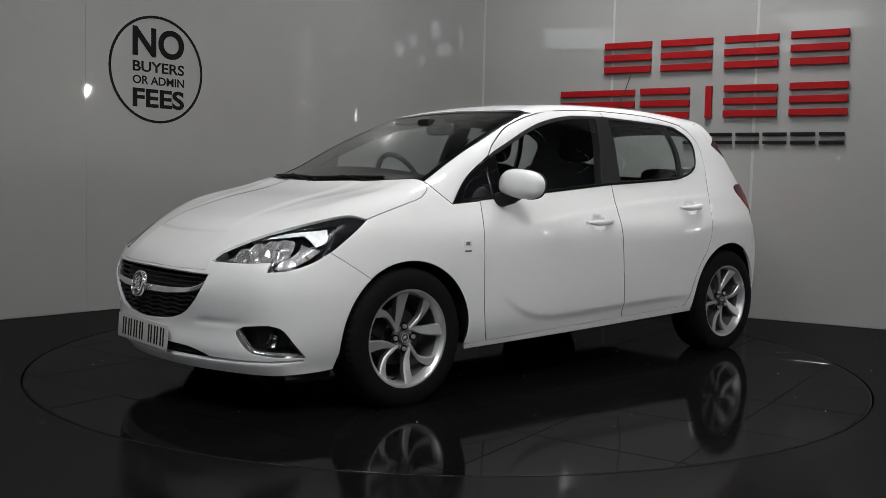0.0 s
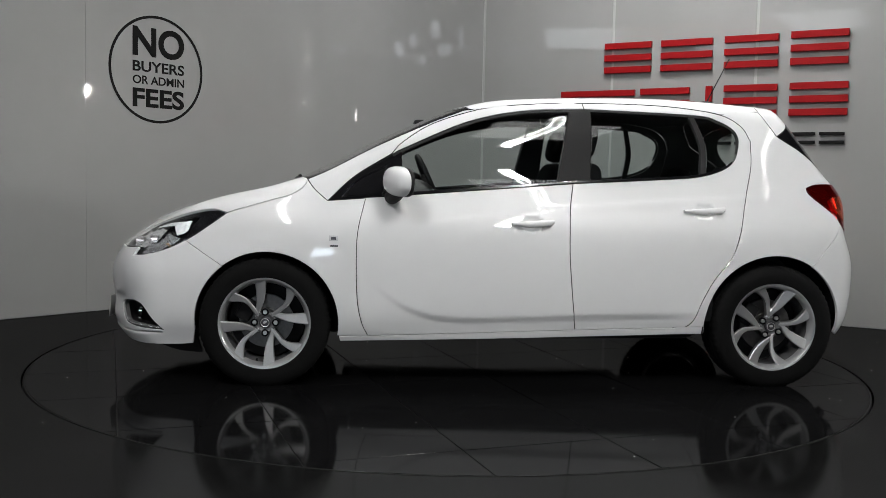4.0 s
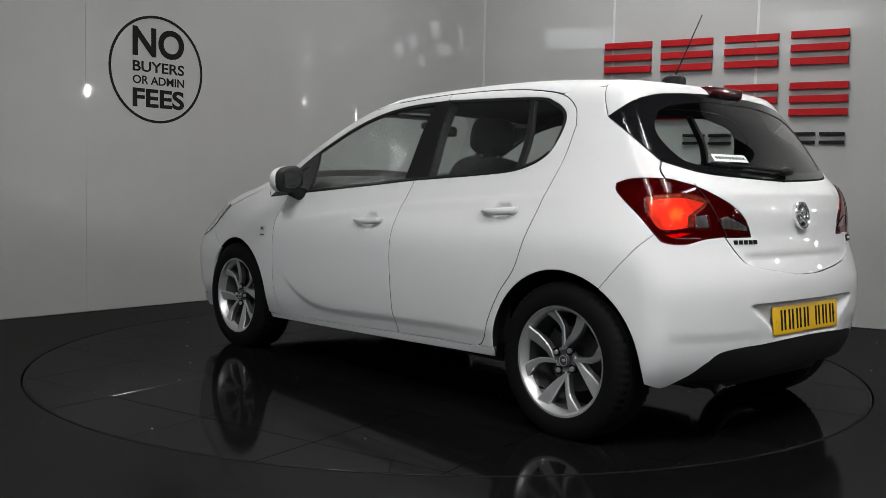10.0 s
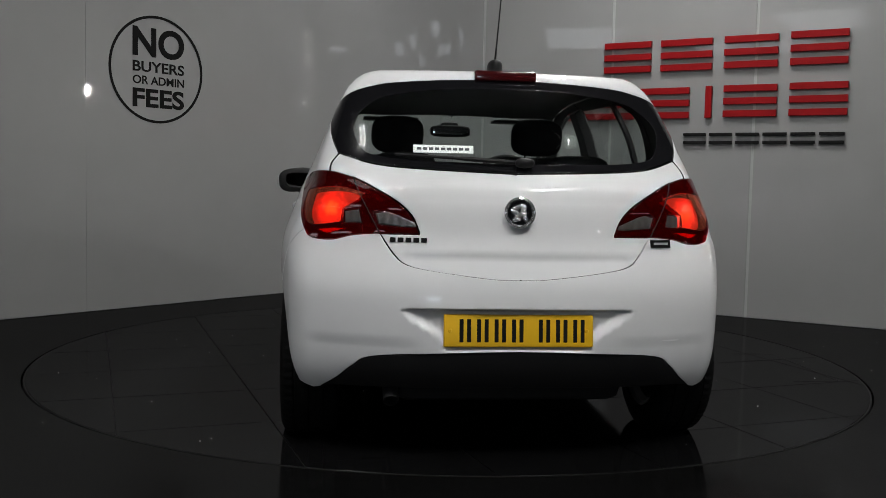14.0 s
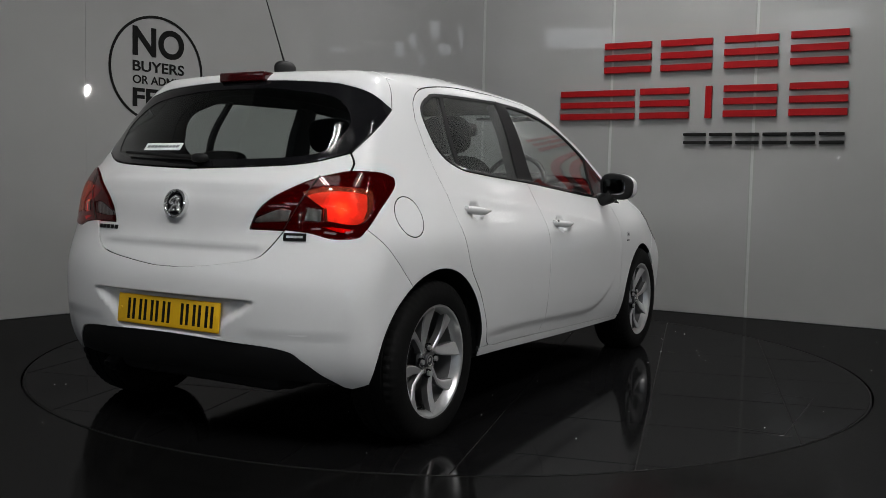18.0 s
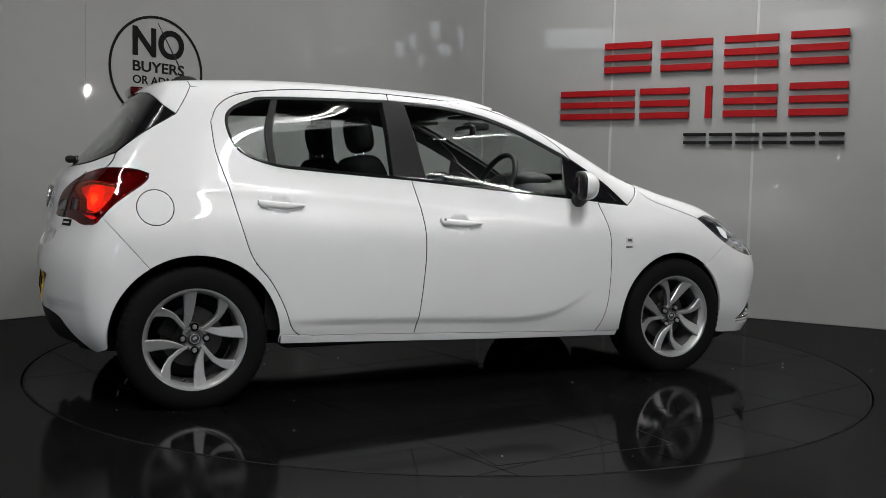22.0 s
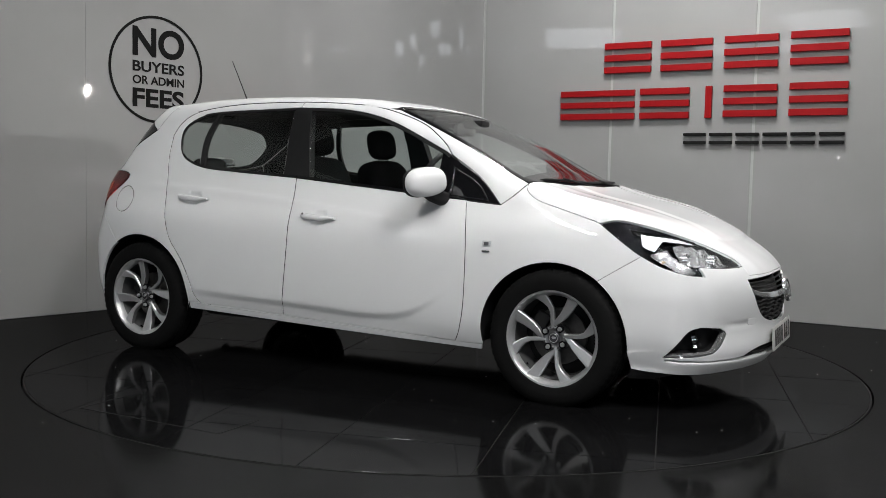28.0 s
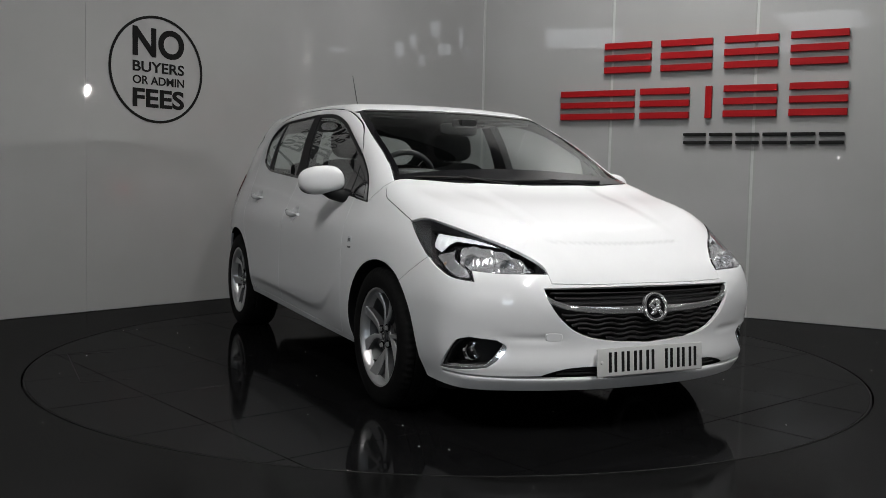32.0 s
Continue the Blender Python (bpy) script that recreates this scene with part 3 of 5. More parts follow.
def words(text, x0, x1, y0, y1, material, parent, fat=0.0, depth=.0012):
    """Letters in the built-in font, fitted to a box on the parent's plane."""
    cu = bpy.data.curves.new("lettering", "FONT")
    cu.body, cu.extrude, cu.offset, cu.resolution_u = text, depth, fat, 6
    ob = new("lettering", cu)
    bpy.context.view_layer.update()
    me = bpy.data.meshes.new_from_object(ob.evaluated_get(bpy.context.evaluated_depsgraph_get()))
    bpy.data.objects.remove(ob)
    co = np.array([v.co[:] for v in me.vertices])
    lo, hi = co.min(0), co.max(0)
    for v in me.vertices:
        v.co.x = x0 + (v.co.x - lo[0]) / (hi[0] - lo[0]) * (x1 - x0)
        v.co.y = y0 + (v.co.y - lo[1]) / (hi[1] - lo[1]) * (y1 - y0)
    me.materials.clear()
    me.materials.append(material)
    ob = new("lettering", me)
    ob.parent = parent
    return ob


for t, z0, z1, fat in (("NO", 1.883, 2.104, .03), ("BUYERS", 1.770, 1.850, .02), ("OR ADMIN", 1.678, 1.742, .018), ("FEES", 1.506, 1.648, .03)):
    words(t, -.104 - .103, .338 - .103, z0 - 1.794, z1 - 1.794, M_INK, badge, fat)
# ---- the car ----
def glass(ob):
    """A pane lets daylight through."""
    ob.visible_shadow = False
    return ob


car = new("car")
tagged(car, "white five-door hatchback with silver alloy wheels on the turntable", "car")


def sym(half):
    """A half outline from the middle line to the middle line, closed on the other side."""
    return list(half) + [(-a, z) for a, z in half[::-1]]


def symT(half):
    return list(half) + [(x, -y) for x, y in half[::-1]]


def arc(cx, cz, r, a0, a1, n=20):
    return [(cx + r * math.cos(radians(a0 + (a1 - a0) * k / n)), cz + r * math.sin(radians(a0 + (a1 - a0) * k / n))) for k in range(n + 1)]


WIN_LOW = bend((.969, .889), (.413, .938), (-.236, .995), (-.672, 1.023), (-.90, 1.046))
WIN_LOW_F = bend((.787, .907), (.413, .938), (-.236, .995))
WIN_LOW_R = bend((-.236, .995), (-.672, 1.023), (-.90, 1.046), (-1.045, 1.105), (-1.096, 1.205), (-1.085, 1.28), (-.997, 1.334), (-.867, 1.358), (-.312, 1.374))
SEAM_F = bend((.66, 1.128), (.60, 1.19), (.45, 1.285), (.2, 1.365), (-.05, 1.395), (-.307, 1.408))
SEAM_R = bend((-.307, 1.408), (-.6, 1.408), (-.814, 1.397), (-1.022, 1.365), (-1.124, 1.306), (-1.163, 1.231))
WIN_TOP_F = bend((.66, 1.12), (.59, 1.158), (.283, 1.293), (.002, 1.356), (-.312, 1.374))
BSEAM = bend((-.236, .995), (-.21, .843), (-.204, .659), (-.226, .419), (-.247, .276))
DOOR_F = bend((.787, .907), (.821, .759), (.828, .62), (.821, .422), (.798, .307), (.767, .240))
DOOR_R = bend((-1.163, 1.231), (-1.15, 1.1), (-1.104, .944), (-1.058, .767), (-1.014, .643), (-.932, .535), (-.874, .425), (-.84, .335), (-.80, .298), (-.74, .291))
LOW_F = bend((.767, .240), (.3, .256), (-.247, .276))
LOW_R = bend((-.247, .276), (-.5, .285), (-.74, .291))
ARCH_F, ARCH_R = (1.251, .30, .341), (-1.25, .30, .357)
HOODLINE = bend((1.07, .99), (1.085, .955), (1.143, .916), (1.222, .891), (1.333, .858), (1.445, .823))
CW_TOP = bend((1.07, .992), (.96, 1.043), (.75, 1.155), (.5, 1.272), (.30, 1.355))
LAMP_TOP = bend((54.2, .822), (49.4, .838), (42.9, .818), (35.0, .778), (28.7, .740), (24.2, .702), (21.7, .670), (20.9, .640))
LAMP_LOW = bend((20.9, .640), (29.8, .641), (35.2, .648)) + bend((35.2, .648), (34.6, .607)) + bend((34.6, .607), (38.6, .616), (42.4, .642), (46.0, .686), (49.5, .742), (54.2, .822))


def uvx(kind, other, pts):
    """Outline points of one view of the skin in another view."""
    return [uv(other, p)[0] for p in skin(kind, pts)]


def scoop(cx, cz):
    """The finger hollow behind a door handle."""
    return lambda u, v: -.016 * np.maximum(0, 1 - ((u - cx) / .058) ** 2 - ((v - cz) / .040) ** 2) ** .8


DOORS = {}
FUEL = arc(-1.413, .857, .074, 0, 360, 40)[:-1]
# the same edges in other views of the skin
LAMP_S = uvx("F", "S", LAMP_LOW[62:][::-1])
SPLIT_FA, SPLIT_RA = 52.5, 122
SPLIT_F = arc(*ARCH_F, SPLIT_FA, 0, 1)[0]
SPLIT_R = arc(*ARCH_R, SPLIT_RA, 0, 1)[0]
TL_TOP = bend((19.6, .812), (21.2, .87), (24.4, .92), (30.0, .971), (33.5, .996))
TL_TOP2 = bend((33.5, .996), (39.5, 1.018), (45.9, 1.016), (49.2, .998))
TL_OUT = bend((49.2, .998), (49, .963), (45.1, .884), (42.2, .814))
TL_LOW = bend((42.2, .814), (40.5, .784), (36.1, .778), (31.9, .796), (27.0, .805))
TL_IN = bend((27.0, .805), (19.6, .806))
GL_SIDE = bend((39.6, 1.085), (45, 1.165), (51.5, 1.258))
HATCH_SIDE = bend((39.6, 1.085), (40.2, 1.05), (39.5, 1.018))
GL_S, HATCH_S, TL_S = uvx("R", "S", GL_SIDE[::-1]), uvx("R", "S", HATCH_SIDE), uvx("R", "S", TL_TOP2[10:] + TL_OUT[1:])
SP_S = bend((-1.236, 1.388), (-1.268, 1.325), GL_S[0])
SP_T = [tuple(q[:2]) for q in skin("S", SP_S)]
for s in (1, -1):
    fd = panel("front_door", "S", outline(DOOR_F[::-1], WIN_LOW_F, BSEAM, LOW_F[::-1]), M_PAINT, car, s, step=.0125, dish=scoop(-.02, .797))
    panel("window_frame", "S", outline(SEAM_F, [(-.312, 1.374)], WIN_TOP_F[::-1]), M_PAINT, fd, s, step=.02)
    rd = panel("rear_door", "S", outline(BSEAM[::-1], WIN_LOW_R, SEAM_R, DOOR_R, LOW_R[::-1]), M_PAINT, car, s, step=.0125, dish=scoop(-.885, .873))
    DOORS[s] = (fd, rd)
    panel("sill", "S", outline(bend((.90, .212), (.108, .230), (-.886, .262)), [(-.886, .30)], [(-.80, .298)], [(-.74, .291)], LOW_R[::-1], LOW_F[::-1], [(.80, .239), (.905, .236)]), M_PAINT, car, s, step=.02, gap=.0005)
    panel("fender", "S", outline(DOOR_F[::-1], [(.787, .907)], bend((.787, .904), (.969, .889)), bend((.969, .889), (1.03, .94), (1.07, .99)), HOODLINE[:-3],
          LAMP_S, bend(LAMP_S[-1], SPLIT_F), arc(*ARCH_F, SPLIT_FA, 190, 28), [(.90, .238), (.767, .238)]), M_PAINT, car, s, gap=.0015)
    panel("pillar", "S", outline(bend((.969, .889), (.839, 1.011), (.66, 1.125)), SEAM_F[:36], CW_TOP[::-1], bend((1.07, .992), (1.03, .94), (.969, .889))), M_PAINT, car, s, step=.02)
    # rear quarter
    panel("quarter_panel", "S", outline(DOOR_R[::-1], SEAM_R[::-1][:20], bend((-1.022, 1.365), (-1.12, 1.385), (-1.236, 1.388)), SP_S, GL_S, HATCH_S, TL_S, bend(TL_S[-1], SPLIT_R), arc(*ARCH_R, SPLIT_RA, -6, 28), [(-.893, .30), (-.80, .298)]), M_PAINT, car, s, holes=[] if s > 0 else [FUEL], gap=.0015)
    if s < 0:
        panel("fuel_flap", "S", FUEL, M_PAINT, car, s, step=.02)

# roof, bonnet, screen
seamT = [tuple(q[:2]) for q in skin("S", SEAM_F[28:] + SEAM_R[1:31])]
roof_half = bend((.335, 0), (.325, .3), (.30, .45), (.275, .548)) + [q for q in seamT if q[0] < .24] + bend((-1.12, seamT[-1][1] - .005), SP_T[0]) + bend(SP_T[0], (-1.255, .3), (-1.264, 0))
panel("roof", "T", symT(outline(roof_half)), M_PAINT, car, step=.05, inner=M_TRIM)
scr_half = bend((1.19, 0), (1.165, .3), (1.12, .5), (1.07, .655)) + [tuple(q[:2]) for q in skin("S", CW_TOP[1:])] + bend((.275, .548), (.30, .45), (.325, .3), (.335, 0))
glass(panel("windscreen", "T", symT(outline(scr_half)), M_GLASS, car, step=.05, thick=.004, lift=-.006, inner=M_GLASS))
fr = np.array(symT(outline(scr_half)))
hole = offset(resample([tuple(q) for q in fr], .02), .03)
keep = hole[(hole[:, 0] < 1.118 - .24 * hole[:, 1] ** 2)]
panel("screen_border", "T", symT(outline(scr_half)), M_GLOSSBLACK, car, holes=[[tuple(q) for q in keep]], step=.03, thick=.001, lift=-.0035, edge=.001)
NOSE_TOP = bend((0, .603), (11, .602), (20.4, .605)) + bend((20.4, .605), (20.9, .640))
hood_half = bend((1.20, 0), (1.17, .35), (1.125, .55), (1.078, .66)) + [tuple(q[:2]) for q in skin("S", HOODLINE[:-2])] + \
    [tuple(q[:2]) for q in skin("F", LAMP_TOP)] + [tuple(q[:2]) for q in skin("F", NOSE_TOP[::-1])]
panel("bonnet", "T", symT(outline(hood_half)), M_PAINT, car, step=.0135, gap=.0006, edge=.002, dish=lambda u, v: .005 * sstep(1.90 - .3 * v * v - u, -.008, .008) * (1 - sstep(np.abs(v), .28, .36)) + .0015 * np.exp(-((np.abs(v) - .50 + .25 * (u - 1.2)) / .05) ** 2))
RS_TOP = bend((51.5, 1.258), (45.2, 1.318), (40, 1.344), (34, 1.359), (18, 1.373), (0, 1.378))
sp_half = bend((-1.264, 0), (-1.255, .3), SP_T[0]) + SP_T + [tuple(q[:2]) for q in skin("R", RS_TOP)]
panel("spoiler", "T", symT(outline(sp_half)), M_PAINT, car, step=.03, gap=.0012)

# nose
bump_half = NOSE_TOP + LAMP_LOW[:63] + uvx("S", "F", bend(LAMP_S[-1], SPLIT_F)) + uvx("S", "F", arc(*ARCH_F, SPLIT_FA, -6, 16)) + [(46.5, .19)] + bend((46.5, .19), (40.9, .183), (22, .187), (0, .188))
GRILLE = sym(bend((0, .594), (11.4, .592), (21.9, .589)) + bend((21.9, .589), (21.0, .538), (18.6, .469), (14.9, .412), (9.3, .383), (0, .369)))
FOG = outline(bend((41.7, .254), (39.7, .324), (37.8, .376), (35.3, .393)), bend((35.3, .393), (30.2, .384)), bend((30.2, .384), (28.4, .357), (30.1, .306), (32.0, .276)), bend((32.0, .276), (36, .262), (41.7, .254)))
SLOT = outline(sym(bend((0, .286), (6, .285), (15.3, .281), (19.4, .266), (22, .247)) + bend((22, .247), (30, .244), (41.0, .247)) + bend((41.0, .247), (41.2, .243), (41.0, .239)) + bend((41.0, .239), (22, .236), (0, .236))))
panel("front_bumper", "F", sym(outline(bump_half)), M_PAINT, car, step=.02, gap=.0003, edge=.002, holes=[outline(GRILLE), FOG, [(-a, z) for a, z in FOG], SLOT],
      dish=lambda u, v: .008 * sstep(.245 - v, -.01, .02) * (1 - sstep(np.abs(u), 36, 44)) - .006 * np.exp(-((v - .392 - .0004 * np.abs(u)) / .012) ** 2) * sstep(np.abs(u), 17, 22) * (1 - sstep(np.abs(u), 28, 33)))
# tail
HB = bend((27.0, .805), (23.9, .736), (21.3, .702), (16.1, .682), (5.2, .658), (0, .655))
GL_LOW = bend((0, 1.021), (18, 1.031), (30, 1.046), (39.6, 1.085))
hatch_half = GL_LOW + HATCH_SIDE + TL_TOP2[:11][::-1] + TL_TOP[::-1] + TL_IN[::-1] + HB
panel("tailgate", "R", sym(outline(hatch_half)), M_PAINT, car, step=.02, gap=.003, dish=lambda u, v: -.010 * sstep(.757 - v, 0, .022) * (1 - sstep(np.abs(u), 19, 24)) + .006 * np.exp(-((v - .965) / .018) ** 2) * (1 - sstep(np.abs(u), 22, 28)))
rw = panel("rear_window", "R", sym(outline(GL_LOW, GL_SIDE, RS_TOP)), M_DARKGLASS, car, thick=.004, lift=-.002, step=.016, inner=M_DARKGLASS)
glass(rw)
RWO = outline(sym(outline(GL_LOW, GL_SIDE, RS_TOP)))
rh = sym(bend((0, 1.056), (20, 1.062), (31, 1.078), (35.5, 1.112), (39.5, 1.195), (38.5, 1.262), (34, 1.305), (18, 1.334), (0, 1.340)))
panel("window_border", "R", RWO, M_GLOSSBLACK, car, holes=[outline(rh)], step=.03, thick=.001, lift=.0005, edge=.001)
DIFF = bend((38.5, .25), (34.3, .295), (30.8, .345), (26.6, .385), (12.1, .404), (0, .409))
rb_half = HB[::-1] + TL_LOW[::-1] + uvx("S", "R", bend(TL_S[-1], SPLIT_R)) + uvx("S", "R", arc(*ARCH_R, SPLIT_RA, 186, 16)) + [(40, .245)] + DIFF


def plate_hollow(u, v):
    """The hollow round the rear plate and the ledge beside it."""
    w = 22 - 7 * sstep(.555 - v, 0, .12)
    d = -.027 * sstep(w - np.abs(u), 0, 3.6) * sstep(.556 - v, 0, .008) * sstep(v, .405, .43)
    return d - .005 * sstep(.465 - v, 0, .05) * sstep(np.abs(u), 17, 22) * (1 - sstep(np.abs(u), 36, 42))


panel("rear_bumper", "R", sym(outline(rb_half)), M_PAINT, car, step=.0105, gap=.0003, edge=.002, dish=plate_hollow)
panel("diffuser", "R", sym(outline(DIFF[::-1], bend((38.5, .25), (37, .255), (30, .262), (0, .268)))), M_PLASTIC, car, lift=-.006)
def cpart(name, bm, material, parent=None, label="", smooth=True, sharp=35, side=1):
    """A part given in the car's own metres."""
    bmesh.ops.translate(bm, verts=bm.verts, vec=(CX, 0, 0))
    if side < 0:
        bmesh.ops.scale(bm, verts=bm.verts, vec=(1, -1, 1))
    return part(name, bm, material, parent or car, label, smooth, sharp)


def blob(bm, c, r, e1=.5, e2=.5, m=None, nu=28, nv=16):
    """A rounded box or egg: a superellipsoid with half sizes r."""
    def pw(a, e):
        return math.copysign(abs(a) ** e, a)
    rot = m or Matrix()
    rows = []
    for j in range(1, nv):
        b = -math.pi / 2 + math.pi * j / nv
        rows.append([bm.verts.new(Vector(c) + rot @ Vector((r[0] * pw(math.cos(b), e1) * pw(math.cos(a), e2), r[1] * pw(math.cos(b), e1) * pw(math.sin(a), e2), r[2] * pw(math.sin(b), e1))))
                     for a in (2 * math.pi * i / nu for i in range(nu))])
    lo, hi = bm.verts.new(Vector(c) + rot @ Vector((0, 0, -r[2]))), bm.verts.new(Vector(c) + rot @ Vector((0, 0, r[2])))
    for p, q in zip(rows[:-1], rows[1:]):
        for i in range(nu):
            bm.faces.new((p[i], p[(i + 1) % nu], q[(i + 1) % nu], q[i]))
    for i in range(nu):
        bm.faces.new((lo, rows[0][(i + 1) % nu], rows[0][i]))
        bm.faces.new((hi, rows[-1][i], rows[-1][(i + 1) % nu]))
    return bm


def on_skin(kind, pts, lift=0.0):
    p = skin(kind, pts)
    return p + grad(p) * lift


def skin_pose(kind, p, lift=0.0, spin=0.0):
    """A pose on the skin: z out of it, y as far up as it goes."""
    q = skin(kind, [p])
    n = Vector(grad(q)[0])
    up = Vector((0, 0, 1)) if abs(n.z) < .9 else Vector((1, 0, 0))
    x = up.cross(n).normalized()
    m = Matrix((x, n.cross(x), n)).transposed().to_4x4()
    m.translation = Vector(q[0]) + n * lift
    return m @ Matrix.Rotation(radians(spin), 4, "Z")


# ---- side glass, mouldings and pillar trims ----
GF = outline(bend((.60, .924), (.413, .940), (-.155, .992)), bend((-.155, .992), (-.235, 1.373)), WIN_TOP_F[::-1][2:38])
GR = outline(bend((-.325, 1.003), (-.672, 1.025), (-.884, 1.045)), bend((-.884, 1.045), (-.893, 1.2), (-.850, 1.359)), bend((-.850, 1.359), (-.6, 1.369), (-.345, 1.374)))
GQ = outline(bend((-.915, 1.05), (-1.045, 1.107), (-1.094, 1.205), (-1.083, 1.28), (-.997, 1.333), (-.88, 1.355)), bend((-.88, 1.355), (-.925, 1.2), (-.915, 1.05)))
BP = outline(bend((-.155, .992), (-.236, .997), (-.325, 1.003)), bend((-.325, 1.003), (-.345, 1.374)), [(-.312, 1.374), (-.235, 1.373)], bend((-.235, 1.373), (-.155, .992)))
DV = outline([(-.884, 1.045), (-.90, 1.046), (-.915, 1.05)], bend((-.915, 1.05), (-.925, 1.2), (-.88, 1.355)), [(-.850, 1.359)], bend((-.850, 1.359), (-.893, 1.2), (-.884, 1.045)))
SAIL = outline(bend((.969, .889), (.787, .905), (.60, .922)), bend((.60, .922), (.612, 1.14)), bend((.66, 1.118), (.839, 1.009), (.969, .889)))
SAILG = outline(bend((.90, .908), (.70, .926)), bend((.70, .926), (.69, 1.06)), bend((.69, 1.06), (.83, .985), (.90, .908)))


def yaw(bm):
    """A door mirror's outer end lies further back."""
    bmesh.ops.rotate(bm, verts=bm.verts, cent=(.63, .878, .987), matrix=Matrix.Rotation(radians(22), 3, "Z"))


for s in (1, -1):
    fd, rd = DOORS[s]
    glass(panel("front_window", "S", GF, M_GLASS, fd, s, thick=.0035, lift=-.005, step=.016, inner=M_GLASS))
    HAUNCH[0] = 0.0  # the pane is plainly curved, without the swell of the metal below it
    glass(panel("rear_side_window", "S", GR, M_DARKGLASS, rd, s, thick=.0035, lift=-.003, step=.016, inner=M_DARKGLASS))
    HAUNCH[0] = 1.0
    glass(panel("quarter_window", "S", GQ, M_DARKGLASS, rd, s, thick=.0035, lift=-.005, step=.016, inner=M_DARKGLASS))
    panel("centre_pillar_trim", "S", BP, M_PLASTIC, car, s, step=.02, lift=.001, thick=.05, gap=.001)
    panel("divider_bar", "S", DV, M_TRIM, rd, s, step=.02, lift=-.001, thick=.02, gap=0)
    panel("sail_panel", "S", SAIL, M_GLOSSBLACK, car, s, step=.02, holes=[SAILG], lift=.001)
    panel("quarterlight", "S", SAILG, M_GLOSSBLACK, car, s, thick=.003, lift=-.001)
    low = WIN_LOW_F[1:]
    panel("belt_moulding", "S", outline(low, [(x, z + .013) for x, z in low[::-1]]), M_GLOSSBLACK, fd, s, step=.012, lift=.003, gap=0, thick=.008)
    low = WIN_LOW_R[:32]
    panel("belt_moulding", "S", outline(low, [(x, z + .012) for x, z in low[::-1]]), M_GLOSSBLACK, rd, s, step=.012, lift=.003, gap=0, thick=.008)
    # dark seal along the top of the windows
    up = WIN_TOP_F
    panel("window_seal", "S", outline(up, [(x - .006, z - .016) for x, z in up[::-1]]), M_TRIM, fd, s, step=.012, lift=.001, gap=0, thick=.008)
    up = WIN_LOW_R[36:]
    panel("window_seal", "S", outline(up, [(x + .012 * sstep(-x, .9, 1.05), z - .013 * (1 - .6 * sstep(-x, 1.0, 1.09))) for x, z in up[::-1]]), M_TRIM, rd, s, step=.012, lift=.001, gap=0, thick=.008)
    # door handles: a bowed bar on two feet
    for door, x0, z0, x1, z1 in ((fd, .085, .787, -.125, .802), (rd, -.78, .862, -.985, .879)):
        bm = bmesh.new()
        n = 14
        rows = []
        for k in range(n + 1):
            t = k / n
            x, z = x0 + (x1 - x0) * t, z0 + (z1 - z0) * t
            y = float(side_y(np.array(x), np.array(z))) + .007 + .016 * math.sin(math.pi * t) ** .6
            h = .0165 * (.45 + .55 * sstep(t, 0, .45)) * (1 - .35 * sstep(t, .93, 1))
            z += .016 - h
            rows.append([bm.verts.new((x, y + dy, z + dz * h)) for dy, dz in ((.006, -.80), (.0105, -.45), (.0115, .1), (.0095, .6), (.004, .95), (-.006, 1), (-.012, .3), (-.010, -1))])
        for p, q in zip(rows[:-1], rows[1:]):
            for i in range(8):
                bm.faces.new((p[i], p[(i + 1) % 8], q[(i + 1) % 8], q[i]))
        bm.faces.new(rows[0])
        bm.faces.new(rows[-1][::-1])
        h = cpart("handle", bm, M_PAINT, door, sharp=60, side=s)
        if door == fd and s < 0:
            bm = bmesh.new()
            m = skin_pose("S", (-.108, .803), .021)
            cyl(bm, .006, .006, 0, .006, m, 12)
            cpart("lock", bm, M_STEEL, h, side=s)
    # small emblem and script low on the wing
    bm = bmesh.new()
    box(bm, -.021, .021, -.013, .013, -.001, .003, .002)
    bmesh.ops.transform(bm, verts=bm.verts, matrix=skin_pose("S", (.936, .712), .001))
    e = cpart("wing_badge", bm, M_DRL, car, "small chrome badge", side=s)
    bm = bmesh.new()
    box(bm, -.012, .012, -.008, .006, .003, .0042)
    bmesh.ops.transform(bm, verts=bm.verts, matrix=skin_pose("S", (.936, .712), .001))
    cpart("emblem", bm, M_ALLOYDARK, e, side=s)
    bm = bmesh.new()
    box(bm, -.019, .019, -.004, .004, -.001, .002)
    bmesh.ops.transform(bm, verts=bm.verts, matrix=skin_pose("S", (.934, .676), .001))
    cpart("wing_script", bm, M_ALLOYDARK, car, side=s)
    # door mirror
    bm = bmesh.new()
    blob(bm, (.63, .878, .987), (.066, .116, .070), .82, .88, Matrix.Rotation(radians(-6), 4, "X"))
    for v in bm.verts:
        if v.co.x < .622:
            v.co.x = .622 + (v.co.x - .622) * .1
        if v.co.y < .80:
            v.co.z -= (.80 - v.co.y) * .25
    yaw(bm)
    mir = cpart("door_mirror", bm, M_PAINT, car, side=s)
    bm = bmesh.new()
    blob(bm, (.613, .878, .9865), (.024, .1163, .0703), .7, .8, Matrix.Rotation(radians(-6), 4, "X"))
    yaw(bm)
    cpart("mirror_surround", bm, M_PLASTIC, mir, side=s)
    bm = bmesh.new()
    blob(bm, (.5895, .878, .985), (.0025, .080, .044), .5, .55)
    yaw(bm)
    cpart("mirror_glass", bm, M_MIRROR, mir, side=s)
    bm = bmesh.new()
